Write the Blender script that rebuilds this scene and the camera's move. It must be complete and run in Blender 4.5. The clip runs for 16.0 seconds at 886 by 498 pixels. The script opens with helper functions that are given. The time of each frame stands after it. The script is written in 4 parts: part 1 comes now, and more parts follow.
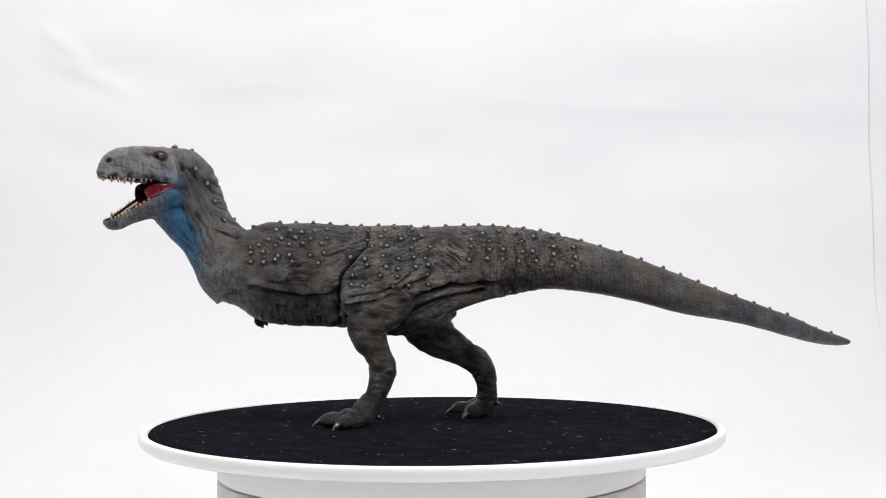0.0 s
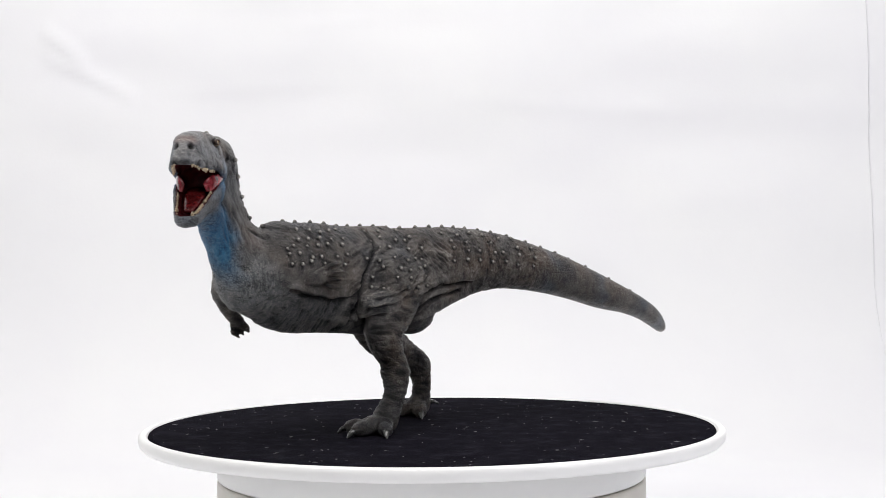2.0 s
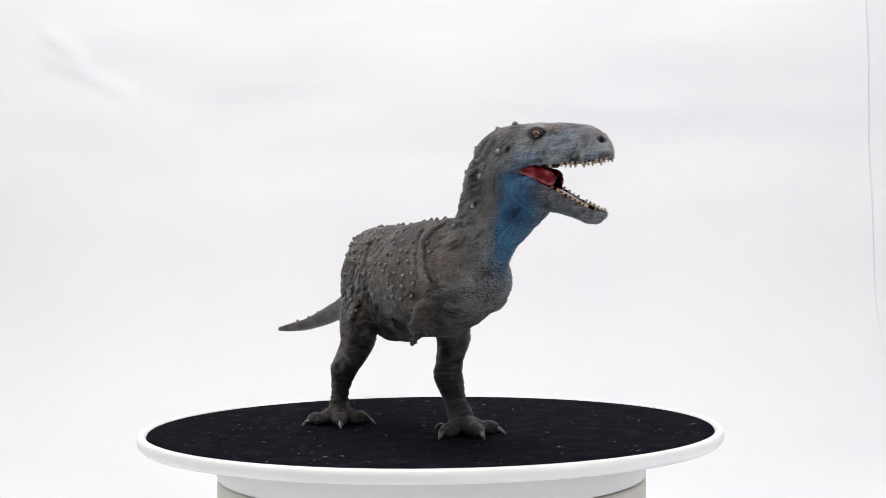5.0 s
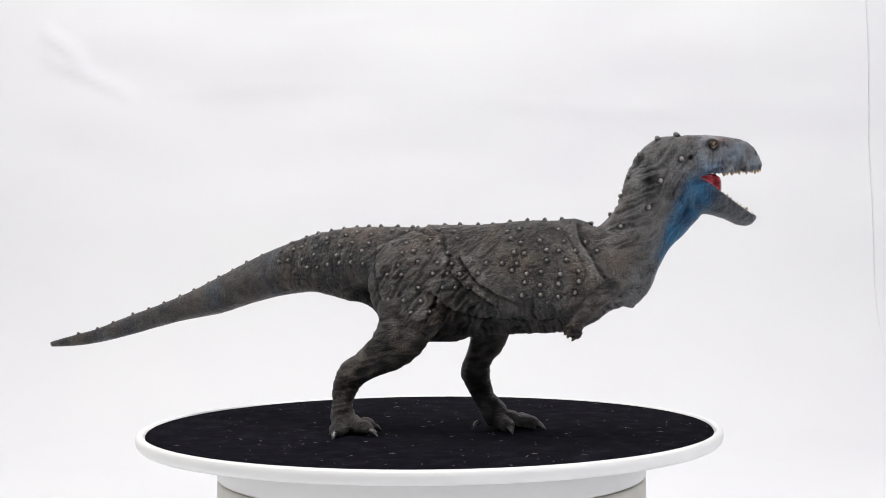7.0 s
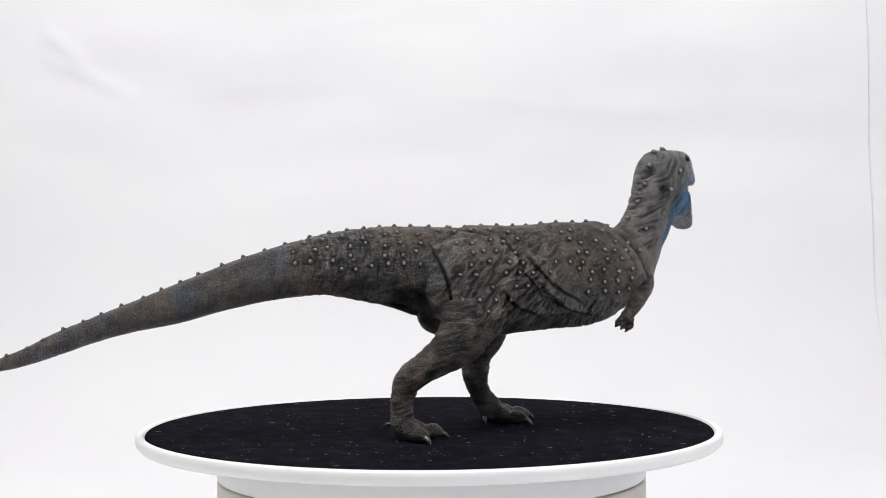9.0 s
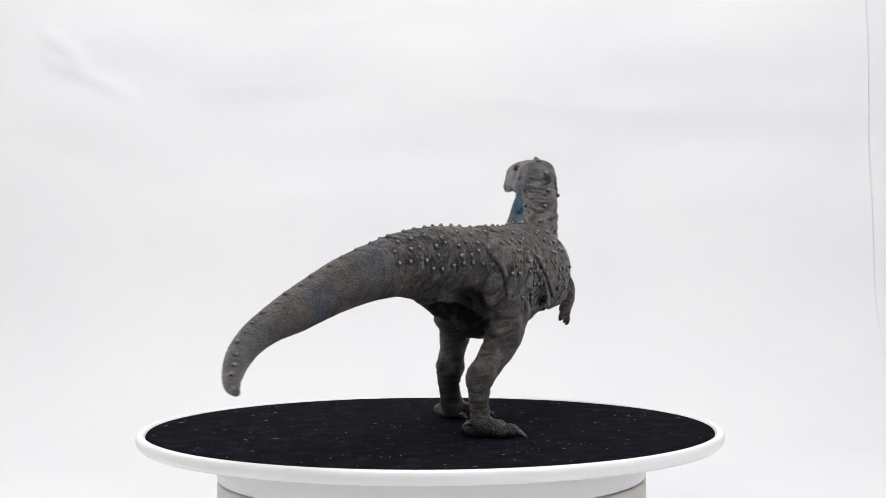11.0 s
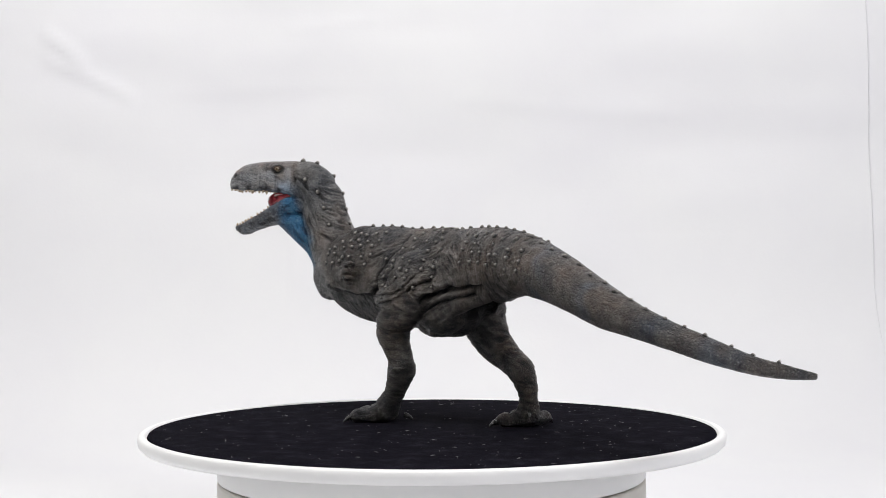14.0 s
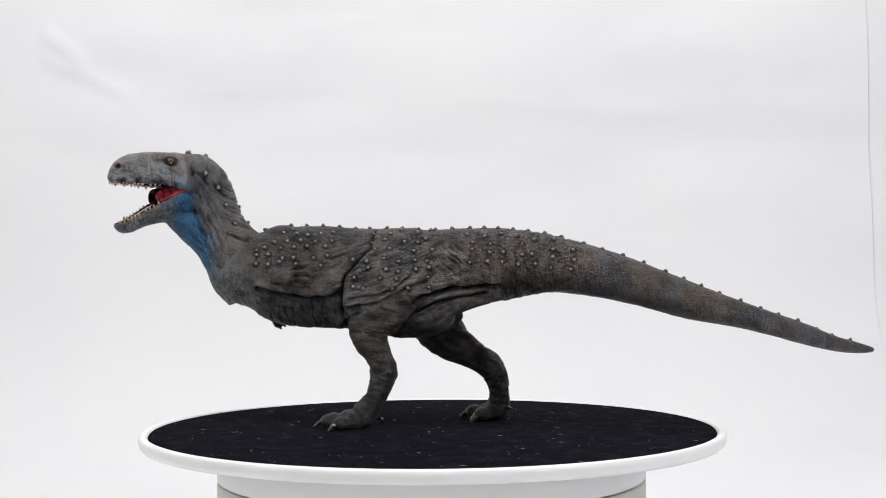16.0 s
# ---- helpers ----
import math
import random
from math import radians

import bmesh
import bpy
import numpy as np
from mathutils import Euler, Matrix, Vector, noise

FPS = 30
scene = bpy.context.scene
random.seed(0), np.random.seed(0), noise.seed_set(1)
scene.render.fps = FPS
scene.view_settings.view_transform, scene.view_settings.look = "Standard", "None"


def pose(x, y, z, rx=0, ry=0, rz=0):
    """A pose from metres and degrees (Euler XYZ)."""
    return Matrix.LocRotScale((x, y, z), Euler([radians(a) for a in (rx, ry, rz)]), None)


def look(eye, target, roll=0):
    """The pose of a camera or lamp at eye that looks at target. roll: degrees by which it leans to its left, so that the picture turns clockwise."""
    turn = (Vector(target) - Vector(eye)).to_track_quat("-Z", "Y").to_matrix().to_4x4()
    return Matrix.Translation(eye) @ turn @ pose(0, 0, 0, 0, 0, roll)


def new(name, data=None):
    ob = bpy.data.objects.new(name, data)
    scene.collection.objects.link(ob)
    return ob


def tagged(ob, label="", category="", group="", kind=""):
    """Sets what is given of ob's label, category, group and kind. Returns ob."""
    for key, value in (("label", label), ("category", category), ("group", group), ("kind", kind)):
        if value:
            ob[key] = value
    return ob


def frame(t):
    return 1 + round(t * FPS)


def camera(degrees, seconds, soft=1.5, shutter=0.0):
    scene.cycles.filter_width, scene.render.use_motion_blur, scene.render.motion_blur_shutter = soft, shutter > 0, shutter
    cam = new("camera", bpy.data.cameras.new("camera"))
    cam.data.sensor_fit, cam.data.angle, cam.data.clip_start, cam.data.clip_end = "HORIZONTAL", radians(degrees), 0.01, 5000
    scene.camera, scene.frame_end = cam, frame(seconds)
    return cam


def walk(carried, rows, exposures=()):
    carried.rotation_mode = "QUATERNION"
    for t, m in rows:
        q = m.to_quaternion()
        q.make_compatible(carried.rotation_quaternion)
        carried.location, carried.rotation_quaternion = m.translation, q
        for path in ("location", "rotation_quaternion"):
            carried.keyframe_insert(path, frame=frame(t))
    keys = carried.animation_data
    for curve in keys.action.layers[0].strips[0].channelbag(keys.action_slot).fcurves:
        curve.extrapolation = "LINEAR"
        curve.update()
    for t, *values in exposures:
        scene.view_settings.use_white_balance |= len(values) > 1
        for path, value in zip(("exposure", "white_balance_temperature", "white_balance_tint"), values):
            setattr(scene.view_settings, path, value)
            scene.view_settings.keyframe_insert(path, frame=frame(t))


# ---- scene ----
DEG, SECONDS = 33.953, 16.0
EYE = Vector((0, -0.62311, 0.077408))


def aim(pitch, yaw=-0.51283):
    p, y = radians(pitch), radians(yaw)
    return EYE + Vector((-math.sin(y) * math.cos(p), math.cos(y) * math.cos(p), -math.sin(p)))


cam = camera(DEG, SECONDS, soft=0.6, shutter=0.4)
# the camera sags by a tenth of a degree on the way
SAG = ((0, 0.0), (1.5, 0.040), (4, 0.044), (7, 0.048), (9, 0.062), (11.5, 0.068), (13, 0.102), (16, 0.107))
walk(cam, [(t, look(EYE, aim(0.178 - d), -0.4305)) for t, d in SAG], [(0, -0.02), (4, -0.02), (7, -0.07), (9, -0.07), (12.5, -0.12), (16, -0.15)])

# the turn of the platter: a steady rate, and its small lag
RATE = 22.0170
# degrees, every half second
LAG = (0, -0.4, -0.7, -0.7, -0.8, -1.4, -0.1, -1.0, -0.6, -0.5, -0.4, -0.2, 0.1, 0.5, 1.4, 1.55, 2.15, 1.9, 2.65, 2.9, 3.0, 2.9, 2.7,
       2.4, 1.9, 0.6, 0.8, -0.5, -0.5, -1.7, -2.35, -1.8, -2.0)
TURNS = [(0.5 * i, RATE * 0.5 * i + lag) for i, lag in enumerate(LAG)]

# ---- light ----
world = bpy.data.worlds.new("room_light")
scene.world = world
world.use_nodes = True
wn = world.node_tree.nodes
wn["Background"].inputs[0].default_value = (0.93, 0.95, 1.0, 1)
wn["Background"].inputs[1].default_value = 0.07


def softbox(name, eye, target, size, watts, colour=(1, 1, 1)):
    data = bpy.data.lights.new(name, "AREA")
    data.shape, data.size, data.size_y = "RECTANGLE", size[0], size[1]
    data.energy, data.color = watts, colour
    ob = new(name, data)
    ob.matrix_world = look(eye, target)
    return ob


softbox("lamp_overhead", (-0.06, -0.16, 0.84), (0, 0.06, 0), (0.8, 0.6), 8.5, (1, 0.985, 0.96))
softbox("lamp_side", (0.75, -0.62, 0.62), (0, 0, 0.06), (0.35, 0.35), 3.8, (0.955, 0.95, 1.0))
softbox("lamp_other_side", (-0.85, -0.35, 0.5), (0, 0.1, 0.06), (0.4, 0.4), 1.5, (1, 0.985, 0.93))


# ---- materials ----
def material(name, rough=0.6, colour=(0.5, 0.5, 0.5), spec=0.5):
    m = bpy.data.materials.new(name)
    m.use_nodes = True
    n, l = m.node_tree.nodes, m.node_tree.links
    b = n["Principled BSDF"]
    b.inputs["Base Color"].default_value = (*colour, 1)
    b.inputs["Roughness"].default_value = rough
    b.inputs["Specular IOR Level"].default_value = spec
    return m, n, l, b


def node(n, kind, **values):
    x = n.new(kind)
    for k, v in values.items():
        x.inputs[k.replace("_", " ")].default_value = v
    return x


def ramp(n, l, source, stops):
    r = n.new("ShaderNodeValToRGB")
    while len(r.color_ramp.elements) < len(stops):
        r.color_ramp.elements.new(0.5)
    for e, (p, c) in zip(r.color_ramp.elements, stops):
        e.position, e.color = p, (*c, 1)
    l.new(source, r.inputs[0])
    return r.outputs[0]


def mix(n, l, fac, a, b, mode="MIX"):
    x = n.new("ShaderNodeMix")
    x.data_type, x.blend_type = "RGBA", mode
    for sock, v in ((x.inputs[0], fac), (x.inputs[6], a), (x.inputs[7], b)):
        if hasattr(v, "links"):
            l.new(v, sock)
        else:
            sock.default_value = v if isinstance(v, float) else (*v, 1)
    return x.outputs[2]


def skin_material():
    """Painted vinyl hide: crease shade put into the colour, dry-brushed ridges, blue throat. The paint attribute says
    where.
    """
    m, n, l, b = material("painted_hide", 0.37, spec=0.55)
    tc = n.new("ShaderNodeTexCoord")
    at = n.new("ShaderNodeAttribute")
    at.attribute_name = "paint"
    sp = n.new("ShaderNodeSeparateColor")
    l.new(at.outputs["Color"], sp.inputs[0])
    blue, pale, relief = sp.outputs[0], sp.outputs[1], sp.outputs[2]
    big = node(n, "ShaderNodeTexNoise", Scale=38.0, Detail=4.0, Roughness=0.6)
    fine = node(n, "ShaderNodeTexNoise", Scale=1300.0, Detail=4.0, Roughness=0.65)
    warp = node(n, "ShaderNodeTexNoise", Scale=260.0, Detail=2.0)
    for x in (big, fine, warp):
        l.new(tc.outputs["Object"], x.inputs["Vector"])
    bent = n.new("ShaderNodeVectorMath")
    bent.operation = "MULTIPLY_ADD"
    l.new(warp.outputs["Color"], bent.inputs[0])
    bent.inputs[1].default_value = (0.0022, 0.0022, 0.0022)
    l.new(tc.outputs["Object"], bent.inputs[2])

    def scales(stretch, size):
        mp = n.new("ShaderNodeMapping")
        mp.inputs["Scale"].default_value = stretch
        l.new(bent.outputs[0], mp.inputs["Vector"])
        v = node(n, "ShaderNodeTexVoronoi", Scale=size, Randomness=0.85)
        v.feature = "DISTANCE_TO_EDGE"
        l.new(mp.outputs[0], v.inputs["Vector"])
        return v.outputs["Distance"]

    def maths(kind, a, c, d=None):
        x = n.new("ShaderNodeMath")
        x.operation = kind
        for sock, v in zip(x.inputs, (a, c, d)):
            if v is None:
                continue
            if hasattr(v, "links"):
                l.new(v, sock)
            else:
                sock.default_value = v
        return x.outputs[0]

    pebble = scales((1, 1, 1), 1350.0)
    grain = scales((1.0, 0.7, 0.5), 1500.0)
    sx = n.new("ShaderNodeSeparateXYZ")
    l.new(tc.outputs["Object"], sx.inputs[0])
    behind = n.new("ShaderNodeMapRange")
    behind.inputs["From Min"].default_value, behind.inputs["From Max"].default_value = -0.005, 0.02
    l.new(sx.outputs[0], behind.inputs["Value"])
    pat = n.new("ShaderNodeMix")
    l.new(behind.outputs[0], pat.inputs[0])
    l.new(pebble, pat.inputs[2])
    l.new(grain, pat.inputs[3])
    plain = n.new("ShaderNodeAttribute")
    plain.attribute_name = "plain"

    def wrinkles(stretch):
        """Long broken lines: close in one direction, drawn out in the other."""
        mp = n.new("ShaderNodeMapping")
        mp.inputs["Scale"].default_value = stretch
        l.new(bent.outputs[0], mp.inputs["Vector"])
        w = node(n, "ShaderNodeTexNoise", Scale=1.0, Detail=2.0, Roughness=0.5)
        l.new(mp.outputs[0], w.inputs["Vector"])
        return maths("MULTIPLY", maths("ABSOLUTE", maths("SUBTRACT", w.outputs[0], 0.5), 0), 13.0)

    level = wrinkles((120.0, 120.0, 460.0))
    upright = wrinkles((480.0, 220.0, 110.0))
    front = n.new("ShaderNodeMapRange")
    front.inputs["From Min"].default_value, front.inputs["From Max"].default_value = -0.038, -0.05
    l.new(sx.outputs[0], front.inputs["Value"])
    which = n.new("ShaderNodeMix")
    l.new(maths("MAXIMUM", behind.outputs[0], front.outputs[0]), which.inputs[0])
    l.new(level, which.inputs[2])
    l.new(upright, which.inputs[3])
    lines = maths("MINIMUM", maths("MULTIPLY_ADD", which.outputs[0], 0.55, 0.45), 1.0)
    full = maths("MINIMUM", maths("MINIMUM", maths("MULTIPLY_ADD", pat.outputs[0], 2.6, 0.30), 1.0), lines)
    pattern = maths("ADD", maths("MULTIPLY", full, maths("SUBTRACT", 1.0, plain.outputs["Fac"])), maths("MULTIPLY", plain.outputs["Fac"], 0.62))
    base = ramp(n, l, big.outputs[0], [(0.28, (0.037, 0.043, 0.058)), (0.42, (0.064, 0.060, 0.062)), (0.54, (0.104, 0.088, 0.079)), (0.68, (0.155, 0.114, 0.090))])
    c = mix(n, l, pale, base, (0.27, 0.285, 0.30))
    bl = ramp(n, l, big.outputs[0], [(0.3, (0.004, 0.075, 0.20)), (0.7, (0.016, 0.19, 0.40))])
    c = mix(n, l, blue, c, bl)
    rust = n.new("ShaderNodeAttribute")
    rust.attribute_name = "rust"
    c = mix(n, l, rust.outputs["Fac"], c, (0.20, 0.075, 0.035))
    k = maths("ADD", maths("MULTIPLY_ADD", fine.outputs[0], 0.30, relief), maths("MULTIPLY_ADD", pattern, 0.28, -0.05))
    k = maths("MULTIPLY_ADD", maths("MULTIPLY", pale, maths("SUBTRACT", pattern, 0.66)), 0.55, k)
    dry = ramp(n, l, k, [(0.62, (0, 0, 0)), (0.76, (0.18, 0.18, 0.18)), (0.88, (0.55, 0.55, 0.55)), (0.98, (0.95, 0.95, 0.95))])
    # grooves go near black: shade set in the base colour
    crease_shade = ramp(n, l, k, [(0.36, (1, 1, 1)), (0.52, (0.6, 0.6, 0.6)), (0.66, (0, 0, 0))])
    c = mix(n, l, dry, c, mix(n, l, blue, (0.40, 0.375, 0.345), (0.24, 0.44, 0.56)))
    c = mix(n, l, crease_shade, c, mix(n, l, blue, (0.004, 0.004, 0.005), (0.004, 0.025, 0.07)))
    dark = mix(n, l, at.outputs["Alpha"], (0.006, 0.005, 0.005), c)
    l.new(dark, b.inputs["Base Color"])
    bump = node(n, "ShaderNodeBump", Strength=1.0, Distance=0.0012)
    l.new(maths("MULTIPLY_ADD", fine.outputs[0], 0.6, pattern), bump.inputs["Height"])
    l.new(bump.outputs[0], b.inputs["Normal"])
    return m


def spotted(name, stops, scale, rough=0.5, spec=0.4, bump=0.0, coat=0.0):
    m, n, l, b = material(name, rough, spec=spec)
    tc = n.new("ShaderNodeTexCoord")
    nz = node(n, "ShaderNodeTexNoise", Scale=scale, Detail=4.0, Roughness=0.6)
    l.new(tc.outputs["Object"], nz.inputs["Vector"])
    l.new(ramp(n, l, nz.outputs[0], stops), b.inputs["Base Color"])
    b.inputs["Coat Weight"].default_value = coat
    if bump:
        bp = node(n, "ShaderNodeBump", Strength=0.5, Distance=bump)
        l.new(nz.outputs[0], bp.inputs["Height"])
        l.new(bp.outputs[0], b.inputs["Normal"])
    return m


SKIN = skin_material()
def knob_material():
    """Grey studs; shade at the foot and highlight at the tip are put into the colour."""
    m, n, l, b = material("knob_paint", 0.45, spec=0.45)
    tc = n.new("ShaderNodeTexCoord")
    sx = n.new("ShaderNodeSeparateXYZ")
    l.new(tc.outputs["Object"], sx.inputs[0])
    nz = node(n, "ShaderNodeTexNoise", Scale=1500.0, Detail=3.0)
    l.new(tc.outputs["Object"], nz.inputs["Vector"])
    k = n.new("ShaderNodeMath")
    k.operation = "MULTIPLY_ADD"
    l.new(sx.outputs[2], k.inputs[0])
    k.inputs[1].default_value = 620.0
    l.new(nz.outputs[0], k.inputs[2])
    half = n.new("ShaderNodeMath")
    half.operation = "MULTIPLY"
    l.new(k.outputs[0], half.inputs[0])
    half.inputs[1].default_value = 0.75
    l.new(ramp(n, l, half.outputs[0], [(0.40, (0.020, 0.020, 0.021)), (0.60, (0.085, 0.080, 0.075)), (0.93, (0.33, 0.31, 0.285))]), b.inputs["Base Color"])
    return m


KNOB = knob_material()
MOUTH = spotted("mouth_red", [(0.3, (0.022, 0.002, 0.003)), (0.7, (0.075, 0.005, 0.007))], 300.0, 0.55, 0.15, 0.0002)
CHEEK = spotted("cheek_pink", [(0.36, (0.09, 0.004, 0.007)), (0.52, (0.28, 0.022, 0.032)), (0.70, (0.50, 0.13, 0.14))], 260.0, 0.16, 0.6, 0.0002, 0.4)
TONGUE = spotted("tongue_red", [(0.3, (0.07, 0.005, 0.006)), (0.7, (0.19, 0.018, 0.019))], 400.0, 0.25, 0.6, 0.0002, 0.4)
TOOTH = spotted("tooth_ivory", [(0.35, (0.16, 0.09, 0.045)), (0.6, (0.62, 0.50, 0.34)), (0.75, (0.78, 0.70, 0.55))], 700.0, 0.35)
CLAW = spotted("claw_grey", [(0.38, (0.018, 0.018, 0.018)), (0.72, (0.085, 0.085, 0.082))], 500.0, 0.16, 0.7)
WHITE = spotted("white_plastic", [(0.3, (0.88, 0.88, 0.88)), (0.7, (0.91, 0.91, 0.905))], 30.0, 0.35, 0.4)
CREAM = spotted("cream_plastic", [(0.3, (0.70, 0.67, 0.62)), (0.7, (0.74, 0.71, 0.66))], 30.0, 0.4, 0.4)
GRIME = spotted("grey_grime", [(0.3, (0.06, 0.055, 0.05)), (0.7, (0.16, 0.15, 0.14))], 900.0, 0.9, 0.1)
LINT = spotted("grey_lint", [(0.3, (0.05, 0.05, 0.056)), (0.7, (0.22, 0.22, 0.225))], 300.0, 0.9, 0.1)


def felt_material():
    m, n, l, b = material("black_felt", 1.0, spec=0.02)
    tc = n.new("ShaderNodeTexCoord")
    a = node(n, "ShaderNodeTexNoise", Scale=1600.0, Detail=3.0)
    g = node(n, "ShaderNodeTexNoise", Scale=95.0, Detail=6.0, Roughness=0.72)
    for x in (a, g):
        l.new(tc.outputs["Object"], x.inputs["Vector"])
    base = ramp(n, l, g.outputs[0], [(0.32, (0.0026, 0.0023, 0.0046)), (0.52, (0.0062, 0.0056, 0.0092)), (0.74, (0.0180, 0.0168, 0.0235))])
    specks = ramp(n, l, a.outputs[0], [(0.62, (0, 0, 0)), (0.80, (0.35, 0.35, 0.35))])
    l.new(mix(n, l, specks, base, (0.03, 0.03, 0.034)), b.inputs["Base Color"])
    bp = node(n, "ShaderNodeBump", Strength=0.6, Distance=0.0004)
    l.new(a.outputs[0], bp.inputs["Height"])
    l.new(bp.outputs[0], b.inputs["Normal"])
    return m


def paper_material():
    m, n, l, b = material("white_paper", 0.8, spec=0.2)
    tc = n.new("ShaderNodeTexCoord")
    a = node(n, "ShaderNodeTexNoise", Scale=7.0, Detail=4.0, Roughness=0.6)
    f = node(n, "ShaderNodeTexNoise", Scale=500.0, Detail=3.0)
    for x in (a, f):
        l.new(tc.outputs["Object"], x.inputs["Vector"])
    l.new(ramp(n, l, a.outputs[0], [(0.3, (0.81, 0.807, 0.838)), (0.7, (0.840, 0.841, 0.853))]), b.inputs["Base Color"])
    bp = node(n, "ShaderNodeBump", Strength=0.15, Distance=0.0003)
    l.new(f.outputs[0], bp.inputs["Height"])
    l.new(bp.outputs[0], b.inputs["Normal"])
    return m


FELT = felt_material()
PAPER = paper_material()


# ---- mesh helpers ----
def mesh_from(name, verts, faces, mats, smooth=True):
    me = bpy.data.meshes.new(name)
    me.from_pydata([tuple(v) for v in verts], [], faces)
    me.validate()
    for m in mats:
        me.materials.append(m)
    if smooth:
        me.polygons.foreach_set("use_smooth", [True] * len(me.polygons))
    me.update()
    return me


def part(name, data, parent, label="", m=None):
    ob = new(name, data)
    ob.parent = parent
    if m is not None:
        ob.matrix_basis = m
    return tagged(ob, label)


def lathe(profile, steps=128):
    """Verts and faces of a profile of (radius, height) turned about z; radius 0 closes it."""
    verts, rings, faces = [], [], []
    for r, z in profile:
        if r == 0:
            rings.append([len(verts)])
            verts.append((0, 0, z))
        else:
            rings.append(list(range(len(verts), len(verts) + steps)))
            verts += [(r * math.cos(2 * math.pi * i / steps), r * math.sin(2 * math.pi * i / steps), z) for i in range(steps)]
    for a, b in zip(rings, rings[1:]):
        for i in range(steps):
            j = (i + 1) % steps
            if len(a) == 1 and len(b) == 1:
                continue
            if len(a) == 1:
                faces.append((a[0], b[j], b[i]))
            elif len(b) == 1:
                faces.append((a[i], a[j], b[0]))
            else:
                faces.append((a[i], a[j], b[j], b[i]))
    return verts, faces


class Lump:
    """Gathers closed shells (in millimetres) that are then fused into one skin."""

    def __init__(self):
        self.v, self.f = [], []

    def rings(self, rings):
        n0, k = len(self.v), len(rings[0])
        for r in rings:
            self.v += [Vector(p) for p in r]
        for a in range(len(rings) - 1):
            for i in range(k):
                j = (i + 1) % k
                self.f.append((n0 + a * k + i, n0 + a * k + j, n0 + (a + 1) * k + j, n0 + (a + 1) * k + i))
        for a, turn in ((0, True), (len(rings) - 1, False)):
            c = sum((Vector(p) for p in rings[a]), Vector()) / k
            self.v.append(c)
            m = len(self.v) - 1
            for i in range(k):
                j = (i + 1) % k
                self.f.append((m, n0 + a * k + j, n0 + a * k + i) if turn else (m, n0 + a * k + i, n0 + a * k + j))

    def tube(self, rows, up=(0, 0, 1), power=2.2, steps=28, fine=5):
        """rows: (x, y, z, half width, reach along up, reach against up). The centre line is smoothed."""
        rows = np.array(rows, float)
        t = np.arange(len(rows))
        tt = np.linspace(0, len(rows) - 1, (len(rows) - 1) * fine + 1)
        rows = np.stack([hermite(t, rows[:, i], tt) for i in range(rows.shape[1])], 1)
        out = []
        for i, r in enumerate(rows):
            a, b = rows[max(i - 1, 0)], rows[min(i + 1, len(rows) - 1)]
            tan = Vector(b[:3] - a[:3]).normalized()
            u = Vector(r[6:9]) if len(r) == 9 else Vector(up)
            thin = (r[6], r[7]) if len(r) == 8 else (0, 0)
            u = (u - tan * u.dot(tan)).normalized()
            s = u.cross(tan)
            ring = []
            for q in range(steps):
                an = 2 * math.pi * q / steps
                c, d = math.cos(an), math.sin(an)
                w = math.copysign(abs(c) ** (2 / power), c) * r[3]
                h = math.copysign(abs(d) ** (2 / power), d)
                w *= 1 - (thin[0] if h > 0 else thin[1]) * h * h
                ring.append(Vector(r[:3]) + s * w + u * (h * (r[4] if h > 0 else r[5])))
            out.append(ring)
        self.rings(out)

    def ball(self, centre, radii, rz=0, tilt=0, steps=24):
        m = Euler((0, radians(tilt), radians(rz))).to_matrix()
        out = []
        for i in range(1, 15):
            a = math.pi * i / 15 - math.pi / 2
            out.append([Vector(centre) + m @ Vector((radii[0] * math.cos(a) * math.cos(b), radii[1] * math.cos(a) * math.sin(b), radii[2] * math.sin(a)))
                        for b in (2 * math.pi * q / steps for q in range(steps))])
        self.rings(out)

    def fuse(self, name, voxel, smooth=6):
        """One watertight skin of all shells, in metres."""
        ob = new(name, mesh_from(name, [v * 0.001 for v in self.v], self.f, []))
        md = ob.modifiers.new("fuse", "REMESH")
        md.mode, md.voxel_size, md.use_smooth_shade = "VOXEL", voxel, True
        sm = ob.modifiers.new("soften", "SMOOTH")
        sm.factor, sm.iterations = 0.5, smooth
        bpy.context.view_layer.update()
        me = bpy.data.meshes.new_from_object(ob.evaluated_get(bpy.context.evaluated_depsgraph_get()))
        bpy.data.objects.remove(ob)
        return me


def hermite(t, y, tt):
    """A smooth curve through the points, without overshoot at the ends."""
    m = np.gradient(y)
    i = np.clip(tt.astype(int), 0, len(t) - 2)
    s = tt - i
    return ((2 * s**3 - 3 * s**2 + 1) * y[i] + (s**3 - 2 * s**2 + s) * m[i] + (3 * s**2 - 2 * s**3) * y[i + 1] + (s**3 - s**2) * m[i + 1])


def coords(me):
    a = np.empty(len(me.vertices) * 3)
    me.vertices.foreach_get("co", a)
    return a.reshape(-1, 3) * 1000


def normals(me):
    a = np.empty(len(me.vertices) * 3)
    me.vertices.foreach_get("normal", a)
    return a.reshape(-1, 3)


def smooth01(x, a, b):
    s = np.clip((x - a) / (b - a), 0, 1)
    return s * s * (3 - 2 * s)


def field(p, scale, seed=0.0):
    """Smooth noise at points p (mm), with the grain in mm."""
    q = p / scale + seed
    return np.array([noise.noise(v) for v in q])


def cells(p, scale):
    q = p / scale
    return np.array([noise.voronoi(v)[0][0] for v in q])


